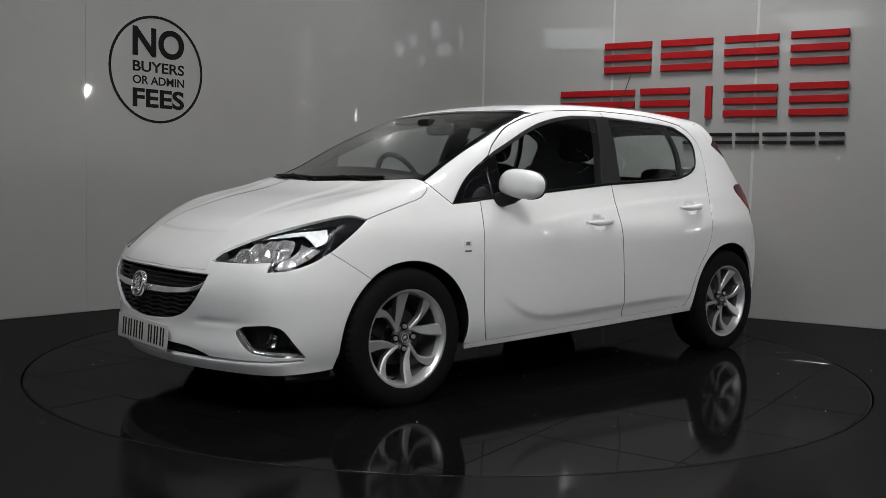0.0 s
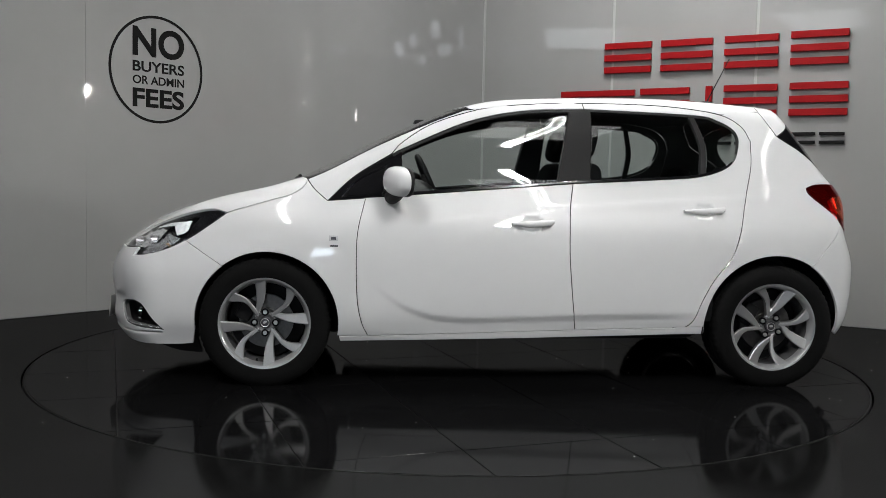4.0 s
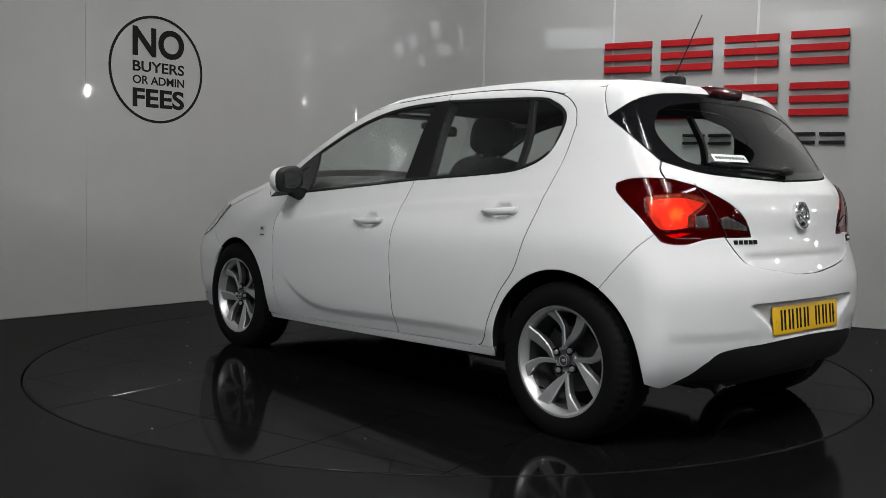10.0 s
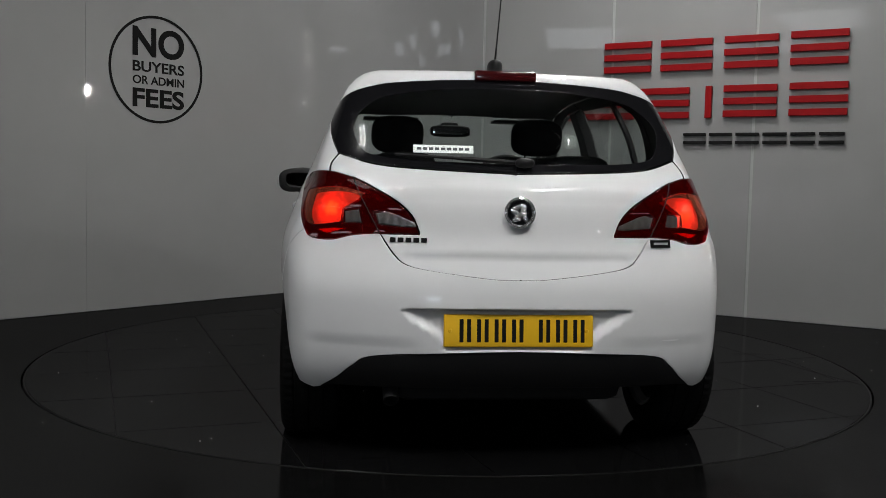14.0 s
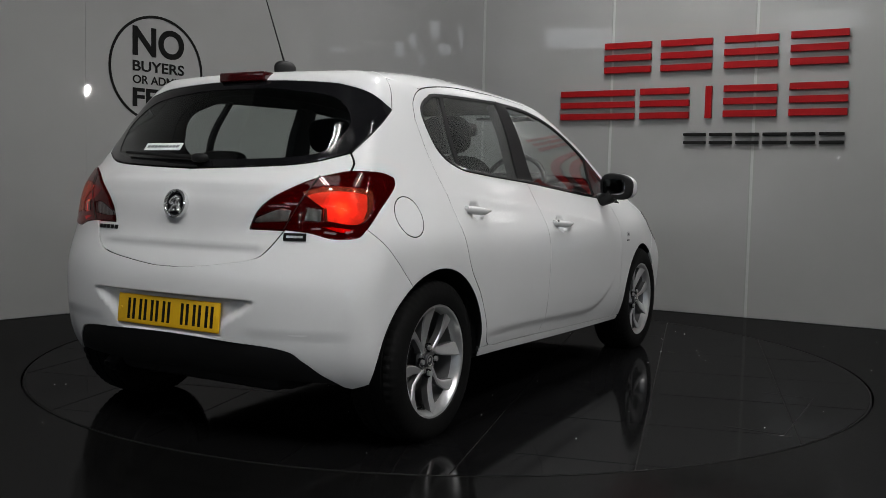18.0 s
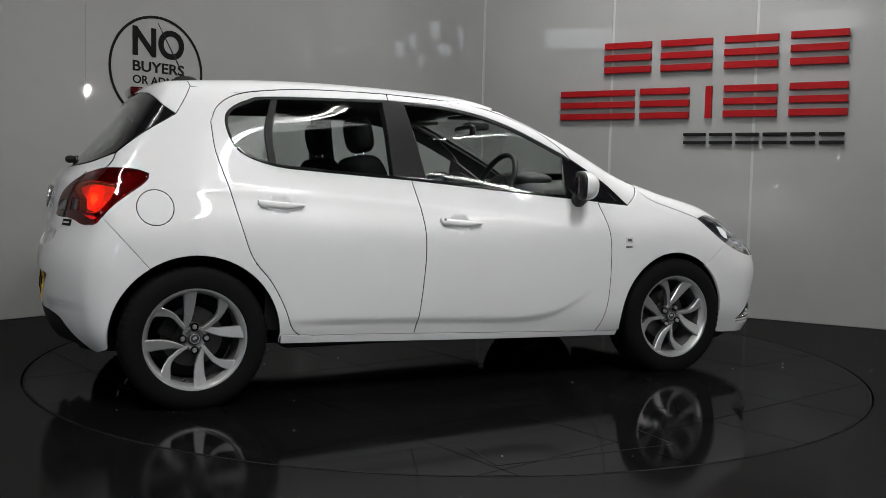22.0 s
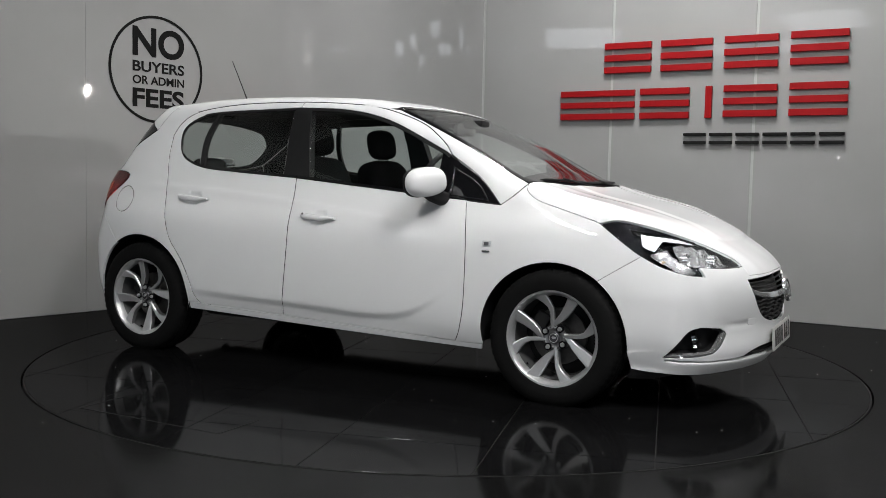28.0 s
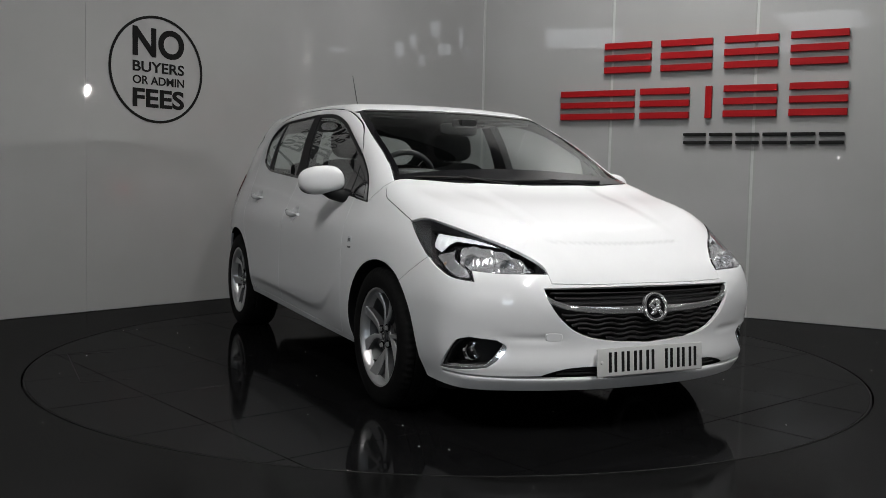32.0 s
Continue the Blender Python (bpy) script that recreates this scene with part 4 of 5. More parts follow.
    tube(bm, [(.665, .735, .908), (.66, .78, .912), (.645, .825, .928), (.635, .85, .95)], [.034, .036, .038, .042], 12)
    cpart("mirror_foot", bm, M_PLASTIC, mir, side=s)
    # wheel well
    for cx, cz, r in ((1.255, .305, .362), (-1.25, .305, .375)):
        bm = bmesh.new()
        rows = []
        angles = range(-5, 186, 10)
        ax, az, ar = ARCH_F if cx > 0 else ARCH_R
        edge = skin("S", [(ax + (ar + .014) * math.cos(radians(a)), az + (ar + .014) * math.sin(radians(a))) for a in angles])
        rows.append([bm.verts.new((x, y - .017, z)) for x, y, z in edge])
        rows.append([bm.verts.new((x, y - .06, z)) for x, y, z in edge])
        rows.append([bm.verts.new((cx + (r - .01) * math.cos(radians(a)), .42, cz + (r - .01) * math.sin(radians(a)))) for a in angles])
        for p, q in zip(rows[:-1], rows[1:]):
            for i in range(len(p) - 1):
                bm.faces.new((p[i], p[i + 1], q[i + 1], q[i]))
        bm.faces.new(rows[-1])
        cpart("wheel_well", bm, M_TRIM, car, side=s)

# ---- headlamps ----
LT, LL = LAMP_TOP, LAMP_LOW
REFL = outline(bend((38.5, .735), (37, .750), (30.5, .738), (24.8, .697), (22.9, .657)), bend((22.9, .657), (35.5, .660)), bend((35.5, .660), (38.3, .70), (38.5, .735)))
TURN_LAMP = outline(bend((39.6, .736), (43.0, .712), (44.3, .690), (39.2, .630), (35.7, .630), (36.4, .660)), bend((36.4, .660), (39.4, .70), (39.6, .736)))
DRL = outline(bend((45.0, .792), (35.0, .774), (29.5, .742)), bend((29.5, .742), (36, .756), (39.8, .762)), bend((39.8, .762), (41.4, .742), (43.2, .712)), bend((43.2, .712), (45.6, .735), (45.0, .792)))
for s in (1, -1):
    hl = panel("headlamp", "F", outline(LT, LL), M_GLOSSBLACK, car, s, lift=-.045, thick=.004, gap=.001, label="clear-lensed headlamp with silver reflectors in a black housing")
    panel("bezel", "F", outline(LT, LL), M_GLOSSBLACK, hl, s, holes=[outline(bend((47.0, .80), (35.0, .766), (24.5, .705), (22.4, .652)), bend((22.4, .652), (36.4, .655)), bend((36.4, .655), (36.0, .622), (40.2, .627), (45.0, .685), (47.0, .80)))], lift=-.010, thick=.03, step=.02)
    panel("reflector", "F", REFL, M_REFLECT, hl, s, lift=-.028, thick=.003, step=.009,
          dish=lambda u, v: .009 * np.abs(((u * .62) % 2) - 1) - .012 * sstep(.70 - v, -.02, .02) + .004 * np.abs(((v * 44 + u * .2) % 2) - 1))
    panel("turn_lamp", "F", TURN_LAMP, M_LAMPGREY, hl, s, lift=-.026, thick=.003, step=.009, dish=lambda u, v: .006 * np.abs(((u * .5 + v * 20) % 2) - 1))
    panel("running_light", "F", DRL, M_DRL, hl, s, lift=-.020, thick=.006, step=.007, dish=lambda u, v: .003 * np.abs(((u * 1.1 + v * 25) % 2) - 1))
    for a, z, r in ((36.8, .703, .034), (29.3, .692, .032)):
        bm = bmesh.new()
        m = skin_pose("F", (a, z), -.045)
        m2 = Matrix.Translation(m.translation) @ Matrix.Rotation(radians(90), 4, "Y")
        lathe(bm, [(r * .55, -.004), (r * .7, .008), (r, .034), (r * 1.06, .034), (r * 1.02, .0)], 28, m2)
        bw = cpart("lamp_bowl", bm, M_REFLECT, hl, side=s)
        bm = bmesh.new()
        blob(bm, m2 @ Vector((0, 0, .010)), (r * .5, r * .5, r * .5), 1, 1, nu=18, nv=10)
        cpart("bulb_lens", bm, M_LENS, bw, side=s)
    bm = bmesh.new()
    m = skin_pose("F", (42.0, .672), -.03)
    blob(bm, m.translation, (.014, .009, .009), 1, 1, nu=16, nv=10)
    cpart("indicator_bulb", bm, M_AMBER, hl, side=s)
    glass(panel("lens", "F", outline(LT, LL), M_LENS, hl, s, lift=.001, thick=.003, step=.025, gap=.0025, inner=M_LENS))

# ---- grille, emblem, fog lamps, plate ----
gr = panel("grille", "F", outline(GRILLE), M_PLASTIC, car, lift=-.055, thick=.01, label="black grille with wavy bars behind a chrome wing")
for k in range(3):
    z = .578 - k * .021
    bm = bmesh.new()
    w = 20.6 - k * .8
    tube(bm, on_skin("F", [(a, z) for a in np.linspace(-w, w, 25)], -.022), .0048, 6)
    cpart("grille_bar", bm, M_PLASTIC, gr)
for k in range(6):
    z = .485 - k * .0195
    w = float(np.interp(z, (.369, .383, .412, .469, .538), (0, 9.0, 14.6, 18.3, 20.8))) - .3
    if w < 3:
        continue
    n = int(w * 2 / .6)
    bm = bmesh.new()
    pts = [(-w + 2 * w * i / n, z + .0035 * math.copysign(min(1, abs(math.sin((-w + 2 * w * i / n) * math.pi / 2.6)) * 1.8), math.sin((-w + 2 * w * i / n) * math.pi / 2.6))) for i in range(n + 1)]
    tube(bm, on_skin("F", pts, -.016), .0062, 6)
    cpart("grille_bar", bm, M_PLASTIC, gr)
WING = outline(bend((0, .519), (8.4, .520), (15.9, .526), (19.5, .542), (21.2, .562), (21.75, .584)), bend((21.75, .584), (21.3, .556), (20.0, .525), (16, .503), (8.4, .491), (0, .489)))
panel("chrome_wing", "F", sym(WING), M_BRIGHT, gr, lift=-.004, thick=.02, step=.01, edge=.004, gap=0)


def roundel(kind, p, lift, r, name, parent):
    m = skin_pose(kind, p, lift)
    bm = bmesh.new()
    lathe(bm, [(.0005, -.012), (r * .98, -.012), (r, 0), (r * .97, .006), (r * .86, .008), (r * .80, .003), (r * .78, -.002), (.0005, -.002)], 48, m)
    o = cpart(name, bm, M_BRIGHT, parent, "round chrome emblem")
    bm = bmesh.new()
    lathe(bm, [(.0005, .0), (r * .76, .0), (r * .76, -.004)], 36, m)
    cpart("badge_field", bm, M_GLOSSBLACK, o)
    bm = bmesh.new()
    for x, y, w, h, t in ((-.12, .34, .40, .15, .5), (.22, .18, .16, .34, -.3), (-.30, .02, .30, .14, -.5), (.05, -.16, .42, .15, .35), (-.22, -.42, .26, .13, .2), (.34, -.38, .13, .26, .5)):
        blob(bm, (x * r, y * r, .002), (w * r, h * r, .006), .8, .8, Matrix.Rotation(t, 4, "Z"), 16, 8)
    bmesh.ops.transform(bm, verts=bm.verts, matrix=m)
    cpart("badge_relief", bm, M_BRIGHT, o)
    return o


roundel("F", (0, .512), .012, .058, "front_emblem", car)
roundel("R", (0, .884), .012, .056, "rear_emblem", car)


def plate(name, material, m, w=.52, h=.111, material2=None):
    bm = bmesh.new()
    box(bm, -w / 2, w / 2, -h / 2, h / 2, -.004, .002, .004, 3)
    bmesh.ops.transform(bm, verts=bm.verts, matrix=m)
    o = cpart(name, bm, material, car, "number plate with plain dark bars")
    x = -w / 2 + .050
    for k in range(7):
        if k == 4:
            x += .033
        bm = bmesh.new()
        cw = .05
        for y0, y1 in ((x + .004, x + .018), (x + .030, x + .044)):
            box(bm, y0, y1, -.0395, .0395, .0015, .003, .001, 1)
        bmesh.ops.transform(bm, verts=bm.verts, matrix=m)
        cpart("bar", bm, M_INK, o)
        x += cw + .0105
    for sx in (-1, 1):
        bm = bmesh.new()
        cyl(bm, .007, .005, .002, .005, Matrix.Translation((sx * (w / 2 - .022), 0, 0)), 14)
        bmesh.ops.transform(bm, verts=bm.verts, matrix=m)
        cpart("screw_cap", bm, material, o)
    return o


plate("front_plate", M_PLATEF, Matrix.Translation((2.117, 0, .302)) @ Matrix(((0, 0, 1), (1, 0, 0), (0, 1, 0))).to_4x4() @ Matrix.Rotation(radians(-4), 4, "X"))
plate("rear_plate", M_PLATEY, Matrix.Translation((-1.834, 0, .482)) @ Matrix(((0, 0, -1), (-1, 0, 0), (0, 1, 0))).to_4x4() @ Matrix.Rotation(radians(-6), 4, "X"))
for s in (1, -1):
    fg = panel("fog_lamp_recess", "F", FOG, M_PLASTIC, car, s, lift=-.06, thick=.004, gap=-.004, label="black fog lamp recess with chrome trim")
    tr = outline(bend((41.9, .250), (36, .258), (32.0, .271), (30.3, .293), (28.2, .345), (28.0, .362), (29.4, .385)), bend((29.4, .385), (29.3, .362), (31.2, .310), (32.6, .286), (36, .275), (41.9, .262)), [(41.9, .262), (41.9, .250)])
    panel("chrome_trim", "F", tr, M_BRIGHT, fg, s, lift=-.002, thick=.02, step=.012, gap=0)
    bm = bmesh.new()
    m = Matrix.Translation(Vector(on_skin("F", [(35.8, .330)], -.05)[0])) @ Matrix.Rotation(radians(90 - 12), 4, "Y") @ Matrix.Rotation(radians(10), 4, "X")
    lathe(bm, [(.0005, .0), (.02, .004), (.034, .016), (.038, .016), (.039, .0)], 28, m)
    fl = cpart("fog_lamp", bm, M_CHROME, fg, side=s)
    bm = bmesh.new()
    lathe(bm, [(.0005, .022), (.02, .020), (.036, .014)], 28, m)
    glass(cpart("lens", bm, M_LENS, fl, side=s))
    panel("recess_wall", "F", FOG, M_TRIM, fg, s, holes=[[tuple(q) for q in (offset(np.array(FOG) * (.0115, 1), .004) / (.0115, 1))]], lift=-.012, thick=.05, step=.02, gap=-.002, edge=.001)
panel("lower_intake", "F", sym(outline(bend((0, .30), (30, .262), (47, .262)), bend((47, .262), (47, .21), (0, .21)))), M_TRIM, car, lift=-.035, step=.03)
for k in range(2):
    bm = bmesh.new()
    tube(bm, on_skin("F", [(a, .268 - k * .017) for a in np.linspace(-19, 19, 21)], -.012), .005, 6)
    cpart("intake_bar", bm, M_PLASTIC, car)
panel("undertray", "F", sym(outline(bend((0, .20), (47, .195)), bend((47, .195), (47.5, .125)), bend((47.5, .125), (30, .15), (0, .155)))), M_PLASTIC, car, lift=-.05, step=.03)
# washer flap and towing cover
panel("towing_cover", "F", [(19.8 + 1.6 * math.copysign(abs(math.cos(a)) ** .5, math.cos(a)), .40 + .016 * math.copysign(abs(math.sin(a)) ** .5, math.sin(a))) for a in np.linspace(0, 6.1, 26)], M_PAINT, car, -1, lift=.0012, thick=.002, step=.02, gap=0)

panel("towing_cover", "R", [(30 + 2.2 * math.copysign(abs(math.cos(a)) ** .5, math.cos(a)), .455 + .02 * math.copysign(abs(math.sin(a)) ** .5, math.sin(a))) for a in np.linspace(0, 6.1, 26)], M_PAINT, car, -1, lift=-.002, thick=.002, step=.02, gap=0)

# ---- tail lamps ----
TL = outline(TL_TOP, TL_TOP2, TL_OUT, TL_LOW, TL_IN)
GLOW = outline(bend((43.6, .93), (42.6, .950), (35.5, .960), (30.4, .940)), bend((30.4, .940), (32.0, .915), (34.4, .885)), bend((34.4, .885), (34.6, .842)), bend((34.6, .842), (40.5, .832), (43.0, .88), (43.6, .93)))


def glow_falloff(m, c):
    """The lit core is brightest round its bulb and fades to dark red."""
    nt = m.node_tree
    b = nt.nodes["Principled BSDF"]
    tc = nt.nodes.new("ShaderNodeTexCoord")
    ab = nt.nodes.new("ShaderNodeVectorMath")
    ab.operation = "ABSOLUTE"
    di = nt.nodes.new("ShaderNodeVectorMath")
    di.operation = "DISTANCE"
    di.inputs[1].default_value = c
    nz = nt.nodes.new("ShaderNodeTexNoise")
    nz.inputs["Scale"].default_value = 45
    ad = nt.nodes.new("ShaderNodeMath")
    ad.operation = "MULTIPLY_ADD"
    ad.inputs[1].default_value = .05
    rp = nt.nodes.new("ShaderNodeValToRGB")
    mr = nt.nodes.new("ShaderNodeMapRange")
    mr.inputs[1].default_value, mr.inputs[2].default_value = .022, .105
    el = rp.color_ramp.elements
    el[0].position, el[0].color = 0.0, (1.0, .36, .05, 1)
    el[1].position, el[1].color = 1.0, (.10, .002, .002, 1)
    e = el.new(.30)
    e.color = (1.0, .20, .03, 1)
    e = el.new(.55)
    e.color = (.62, .02, .008, 1)
    nt.links.new(tc.outputs["Object"], ab.inputs[0])
    nt.links.new(tc.outputs["Object"], nz.inputs["Vector"])
    nt.links.new(ab.outputs[0], di.inputs[0])
    nt.links.new(nz.outputs[0], ad.inputs[0])
    nt.links.new(di.outputs["Value"], ad.inputs[2])
    nt.links.new(ad.outputs[0], mr.inputs[0])
    nt.links.new(mr.outputs[0], rp.inputs[0])
    nt.links.new(rp.outputs[0], b.inputs["Emission Color"])
    b.inputs["Emission Strength"].default_value = 2.0


LAMP_C = skin("R", [(37.4, .893)])[0]
glow_falloff(M_REDGLOW, (abs(LAMP_C[0] + CX), LAMP_C[1], LAMP_C[2]))
GLOW2 = outline(bend((40.0, .815), (36.5, .822), (33.5, .822)), bend((33.5, .822), (36, .808), (38, .802), (40.0, .815)))
CLEAR1 = outline(bend((34.0, .880), (31.1, .888)), bend((31.1, .888), (30.4, .841)), bend((30.4, .841), (33.8, .838)), bend((33.8, .838), (34.0, .880)))
CLEAR2 = outline(bend((28.1, .876), (25.3, .879), (20.4, .845)), bend((20.4, .845), (20.7, .829), (27.4, .837)), bend((27.4, .837), (28.1, .876)))
for s in (1, -1):
    tl = panel("tail_lamp", "R", TL, M_REDBASE, car, s, lift=-.040, thick=.01, step=.012, gap=.001, label="dark red tail lamp with a lit orange-red core", dish=lambda u, v: .003 * np.abs(((u * .8 + v * 30) % 2) - 1))
    panel("lit_core", "R", GLOW, M_REDGLOW, tl, s, lift=-.026, thick=.005, step=.02)
    panel("lit_core", "R", GLOW2, M_REDGLOW2, tl, s, lift=-.02, thick=.005, step=.02)
    panel("clear_section", "R", CLEAR1, M_CLEARREFL, tl, s, lift=-.006, thick=.004, step=.008, dish=lambda u, v: .003 * np.abs(((u * 1.3) % 2) - 1))
    panel("clear_section", "R", CLEAR2, M_CLEARREFL, tl, s, lift=-.006, thick=.004, step=.008, dish=lambda u, v: .003 * np.abs(((u * 1.3) % 2) - 1))
    glass(panel("core_lens", "R", GLOW, M_CORELENS, tl, s, lift=.006, thick=.003, step=.025, inner=M_CORELENS, gap=0))
    glass(panel("lens", "R", TL, M_RED, tl, s, holes=[CLEAR1, CLEAR2, GLOW], lift=.006, thick=.003, step=.025, inner=M_RED))
    for c in (CLEAR1, CLEAR2):
        glass(panel("clear_lens", "R", c, M_LENS, tl, s, lift=.006, thick=.003, step=.025, inner=M_LENS, gap=0))
    bm = bmesh.new()
    tube(bm, on_skin("R", bend((33.5, .996), (29.9, .903), (26.8, .806)), .0085), .0018, 6)
    cpart("lamp_joint", bm, M_TRIM, tl, side=s)

# high brake lamp, aerial, wipers, scripts
bm = bmesh.new()
box(bm, -1.440, -1.375, -.118, .118, 1.372, 1.411, .008, 3)
cpart("brake_light", bm, M_REDDARK, car, "dark red strip brake light on the spoiler")
bm = bmesh.new()
blob(bm, (-1.165, 0, 1.452), (.062, .030, .036), .8, .9)
ae = cpart("aerial", bm, M_PLASTIC, car, "black roof aerial with a thin mast")
bm = bmesh.new()
tube(bm, [(-1.168, 0, 1.475), (-1.20, 0, 1.54), (-1.297, 0, 1.735)], [.0048, .0032, .0022], 8)
cpart("mast", bm, M_PLASTIC, ae)
for s, y0, y1 in ((1, .44, -.14), (1, -.10, -.58)):
    bm = bmesh.new()
    p = on_skin("T", [(1.155 - .20 * y * y - .012 * math.sin((y - y0) / (y1 - y0) * 3.1), y) for y in np.linspace(y0, y1, 12)], .004)
    tube(bm, p, [.007] * 11 + [.004], 6)
    tube(bm, [p[6] + (0, 0, .007), (1.195 - .2 * y0 * y0, y0 + .02, .978)], .006, 6)
    cyl(bm, .014, .011, -.012, .006, Matrix.Translation((1.195 - .2 * y0 * y0, y0 + .02, .978)), 12)
    cpart("front_wiper", bm, M_PLASTIC, car)
panel("scuttle", "T", symT(outline(bend((1.215, 0), (1.185, .35), (1.135, .56), (1.085, .662)), [(1.045, .655)], bend((1.045, .655), (1.10, .5), (1.15, .3), (1.165, 0)))), M_PLASTIC, car, lift=-.008, step=.03)
bm = bmesh.new()
p = list(on_skin("R", [(a, 1.048 + .0008 * (a + 2)) for a in np.linspace(-2, 27, 12)], .016))
tube(bm, p, [.009] * 6 + [.006] * 6, 6)
blob(bm, on_skin("R", [(-2, 1.045)], .02)[0], (.025, .035, .018), .8, .8, nu=16, nv=10)
cpart("rear_wiper", bm, M_PLASTIC, car, "black rear wiper parked along the glass")
for k in range(5):
    bm = bmesh.new()
    m = skin_pose("R", (24.3 - k * 1.45, .785), .002)
    box(bm, -.010, .010, -.008, .008, -.002, .003, .0015, 1)
    bmesh.ops.transform(bm, verts=bm.verts, matrix=m)
    cpart("script_bar", bm, M_INK, car)
bm = bmesh.new()
box(bm, -.042, .042, -.014, .014, -.002, .003, .001, 1)
bmesh.ops.transform(bm, verts=bm.verts, matrix=skin_pose("R", (-29.0, .782), .002))
sb = cpart("model_badge", bm, M_INK, car, "small black badge with a silver bar")
bm = bmesh.new()
box(bm, -.03, .03, -.004, .004, .003, .0042)
bmesh.ops.transform(bm, verts=bm.verts, matrix=skin_pose("R", (-29.0, .782), .002))
cpart("bar", bm, M_ALLOY, sb)
bm = bmesh.new()
m = skin_pose("R", (17, 1.112), -.014)
box(bm, -.108, .108, -.018, .018, -.001, .001)
bmesh.ops.transform(bm, verts=bm.verts, matrix=m)
st = cpart("window_sticker", bm, M_PLATEW, car, "white strip sticker with grey bars inside the rear window")
bm = bmesh.new()
for k in range(9):
    box(bm, -.095 + k * .0215, -.079 + k * .0215, -.006, .006, .001, .0018)
bmesh.ops.transform(bm, verts=bm.verts, matrix=m)
cpart("bar", bm, M_ALLOYDARK, st)
bm = bmesh.new()
lathe(bm, [(.024, -.12), (.024, 0), (.028, .0), (.028, -.12)], 20, Matrix.Translation((-1.73, .43, .215)) @ Matrix.Rotation(radians(-130), 4, "Y"), close=True)
cpart("exhaust_pipe", bm, M_TRIM, car)
bm = bmesh.new()
box(bm, -1.70, -1.45, -.42, .42, .20, .34, .05)
cpart("silencer", bm, M_TRIM, car)

# ---- cabin ----
for y in (.345, -.345):
    bm = bmesh.new()
    blob(bm, (-.30, y, .78), (.085, .245, .34), .45, .5, Matrix.Rotation(radians(-14), 4, "Y"), 30, 18)
    se = cpart("front_seat", bm, M_FABRIC, car, "black cloth front seat with a headrest")
    bm = bmesh.new()
    blob(bm, (-.02, y, .50), (.27, .25, .09), .45, .5, Matrix.Rotation(radians(-8), 4, "Y"))
    cpart("seat_base", bm, M_FABRIC, se)
    bm = bmesh.new()
    blob(bm, (-.375, y, 1.215), (.055, .128, .092), .62, .72, Matrix.Rotation(radians(-12), 4, "Y"))
    cpart("headrest", bm, M_FABRIC, se)
    for d in (-.055, .055):
        bm = bmesh.new()
        tube(bm, [(-.355, y + d, 1.04), (-.37, y + d, 1.16)], .006, 8)
        cpart("headrest_post", bm, M_CHROME, se)
bm = bmesh.new()
blob(bm, (-1.08, 0, .70), (.09, .60, .30), .35, .3, Matrix.Rotation(radians(-16), 4, "Y"), 36, 18)
rs = cpart("rear_bench", bm, M_FABRIC, car, "black cloth rear bench")
bm = bmesh.new()
blob(bm, (-.78, 0, .48), (.28, .60, .09), .4, .3, None, 36, 14)
cpart("seat_base", bm, M_FABRIC, rs)
for y in (.36, -.36):
    bm = bmesh.new()
    blob(bm, (-1.155, y, 1.04), (.05, .13, .065), .6, .7)
    cpart("headrest", bm, M_FABRIC, rs)
bm = bmesh.new()
blob(bm, (.75, 0, .84), (.33, .68, .175), .5, .25, None, 44, 18)
da = cpart("dashboard", bm, M_TRIM, car, "dark moulded dashboard")
bm = bmesh.new()
blob(bm, (.58, -.345, 1.005), (.13, .18, .05), .8, .8)
cpart("instrument_hood", bm, M_TRIM, da)
bm = bmesh.new()
blob(bm, (.62, 0, .80), (.09, .13, .14), .4, .4)
cpart("centre_console", bm, M_PLASTIC, da)
bm = bmesh.new()
m = Matrix.Translation((.40, -.345, .975)) @ Matrix.Rotation(radians(-66), 4, "Y")
lathe(bm, [(.183 + .015 * math.cos(a), .015 * math.sin(a)) for a in np.linspace(0, 2 * math.pi, 11)[:-1]], 40, m, close=True)
sw = cpart("steering_wheel", bm, M_TRIM, car, "black steering wheel")
bm = bmesh.new()
blob(bm, (0, 0, -.02), (.07, .075, .03), .6, .7)
box(bm, -.02, .02, -.17, .17, -.022, -.008, .005)
box(bm, -.17, 0, -.02, .02, -.022, -.008, .005)
bmesh.ops.transform(bm, verts=bm.verts, matrix=m)
cpart("hub", bm, M_PLASTIC, sw)
bm = bmesh.new()
blob(bm, (.386, 0, 1.282), (.016, .115, .034), .5, .4)
im = cpart("rear_view_mirror", bm, M_TRIM, car)
bm = bmesh.new()
blob(bm, (.368, 0, 1.282), (.003, .10, .027), .4, .4)
cpart("mirror_glass", bm, M_CHROME, im)
bm = bmesh.new()
box(bm, .39, .52, -.05, .05, 1.29, 1.335, .015)
cpart("mirror_mount", bm, M_TRIM, im)
bm = bmesh.new()
box(bm, -1.52, -1.12, -.56, .56, .925, .945, .01)
cpart("parcel_shelf", bm, M_TRIM, car)
for y in (.36, -.36):
    bm = bmesh.new()
    box(bm, .17, .31, y - .16, y + .14, 1.325, 1.34, .006)
    cpart("sun_visor", bm, M_TRIM, car)
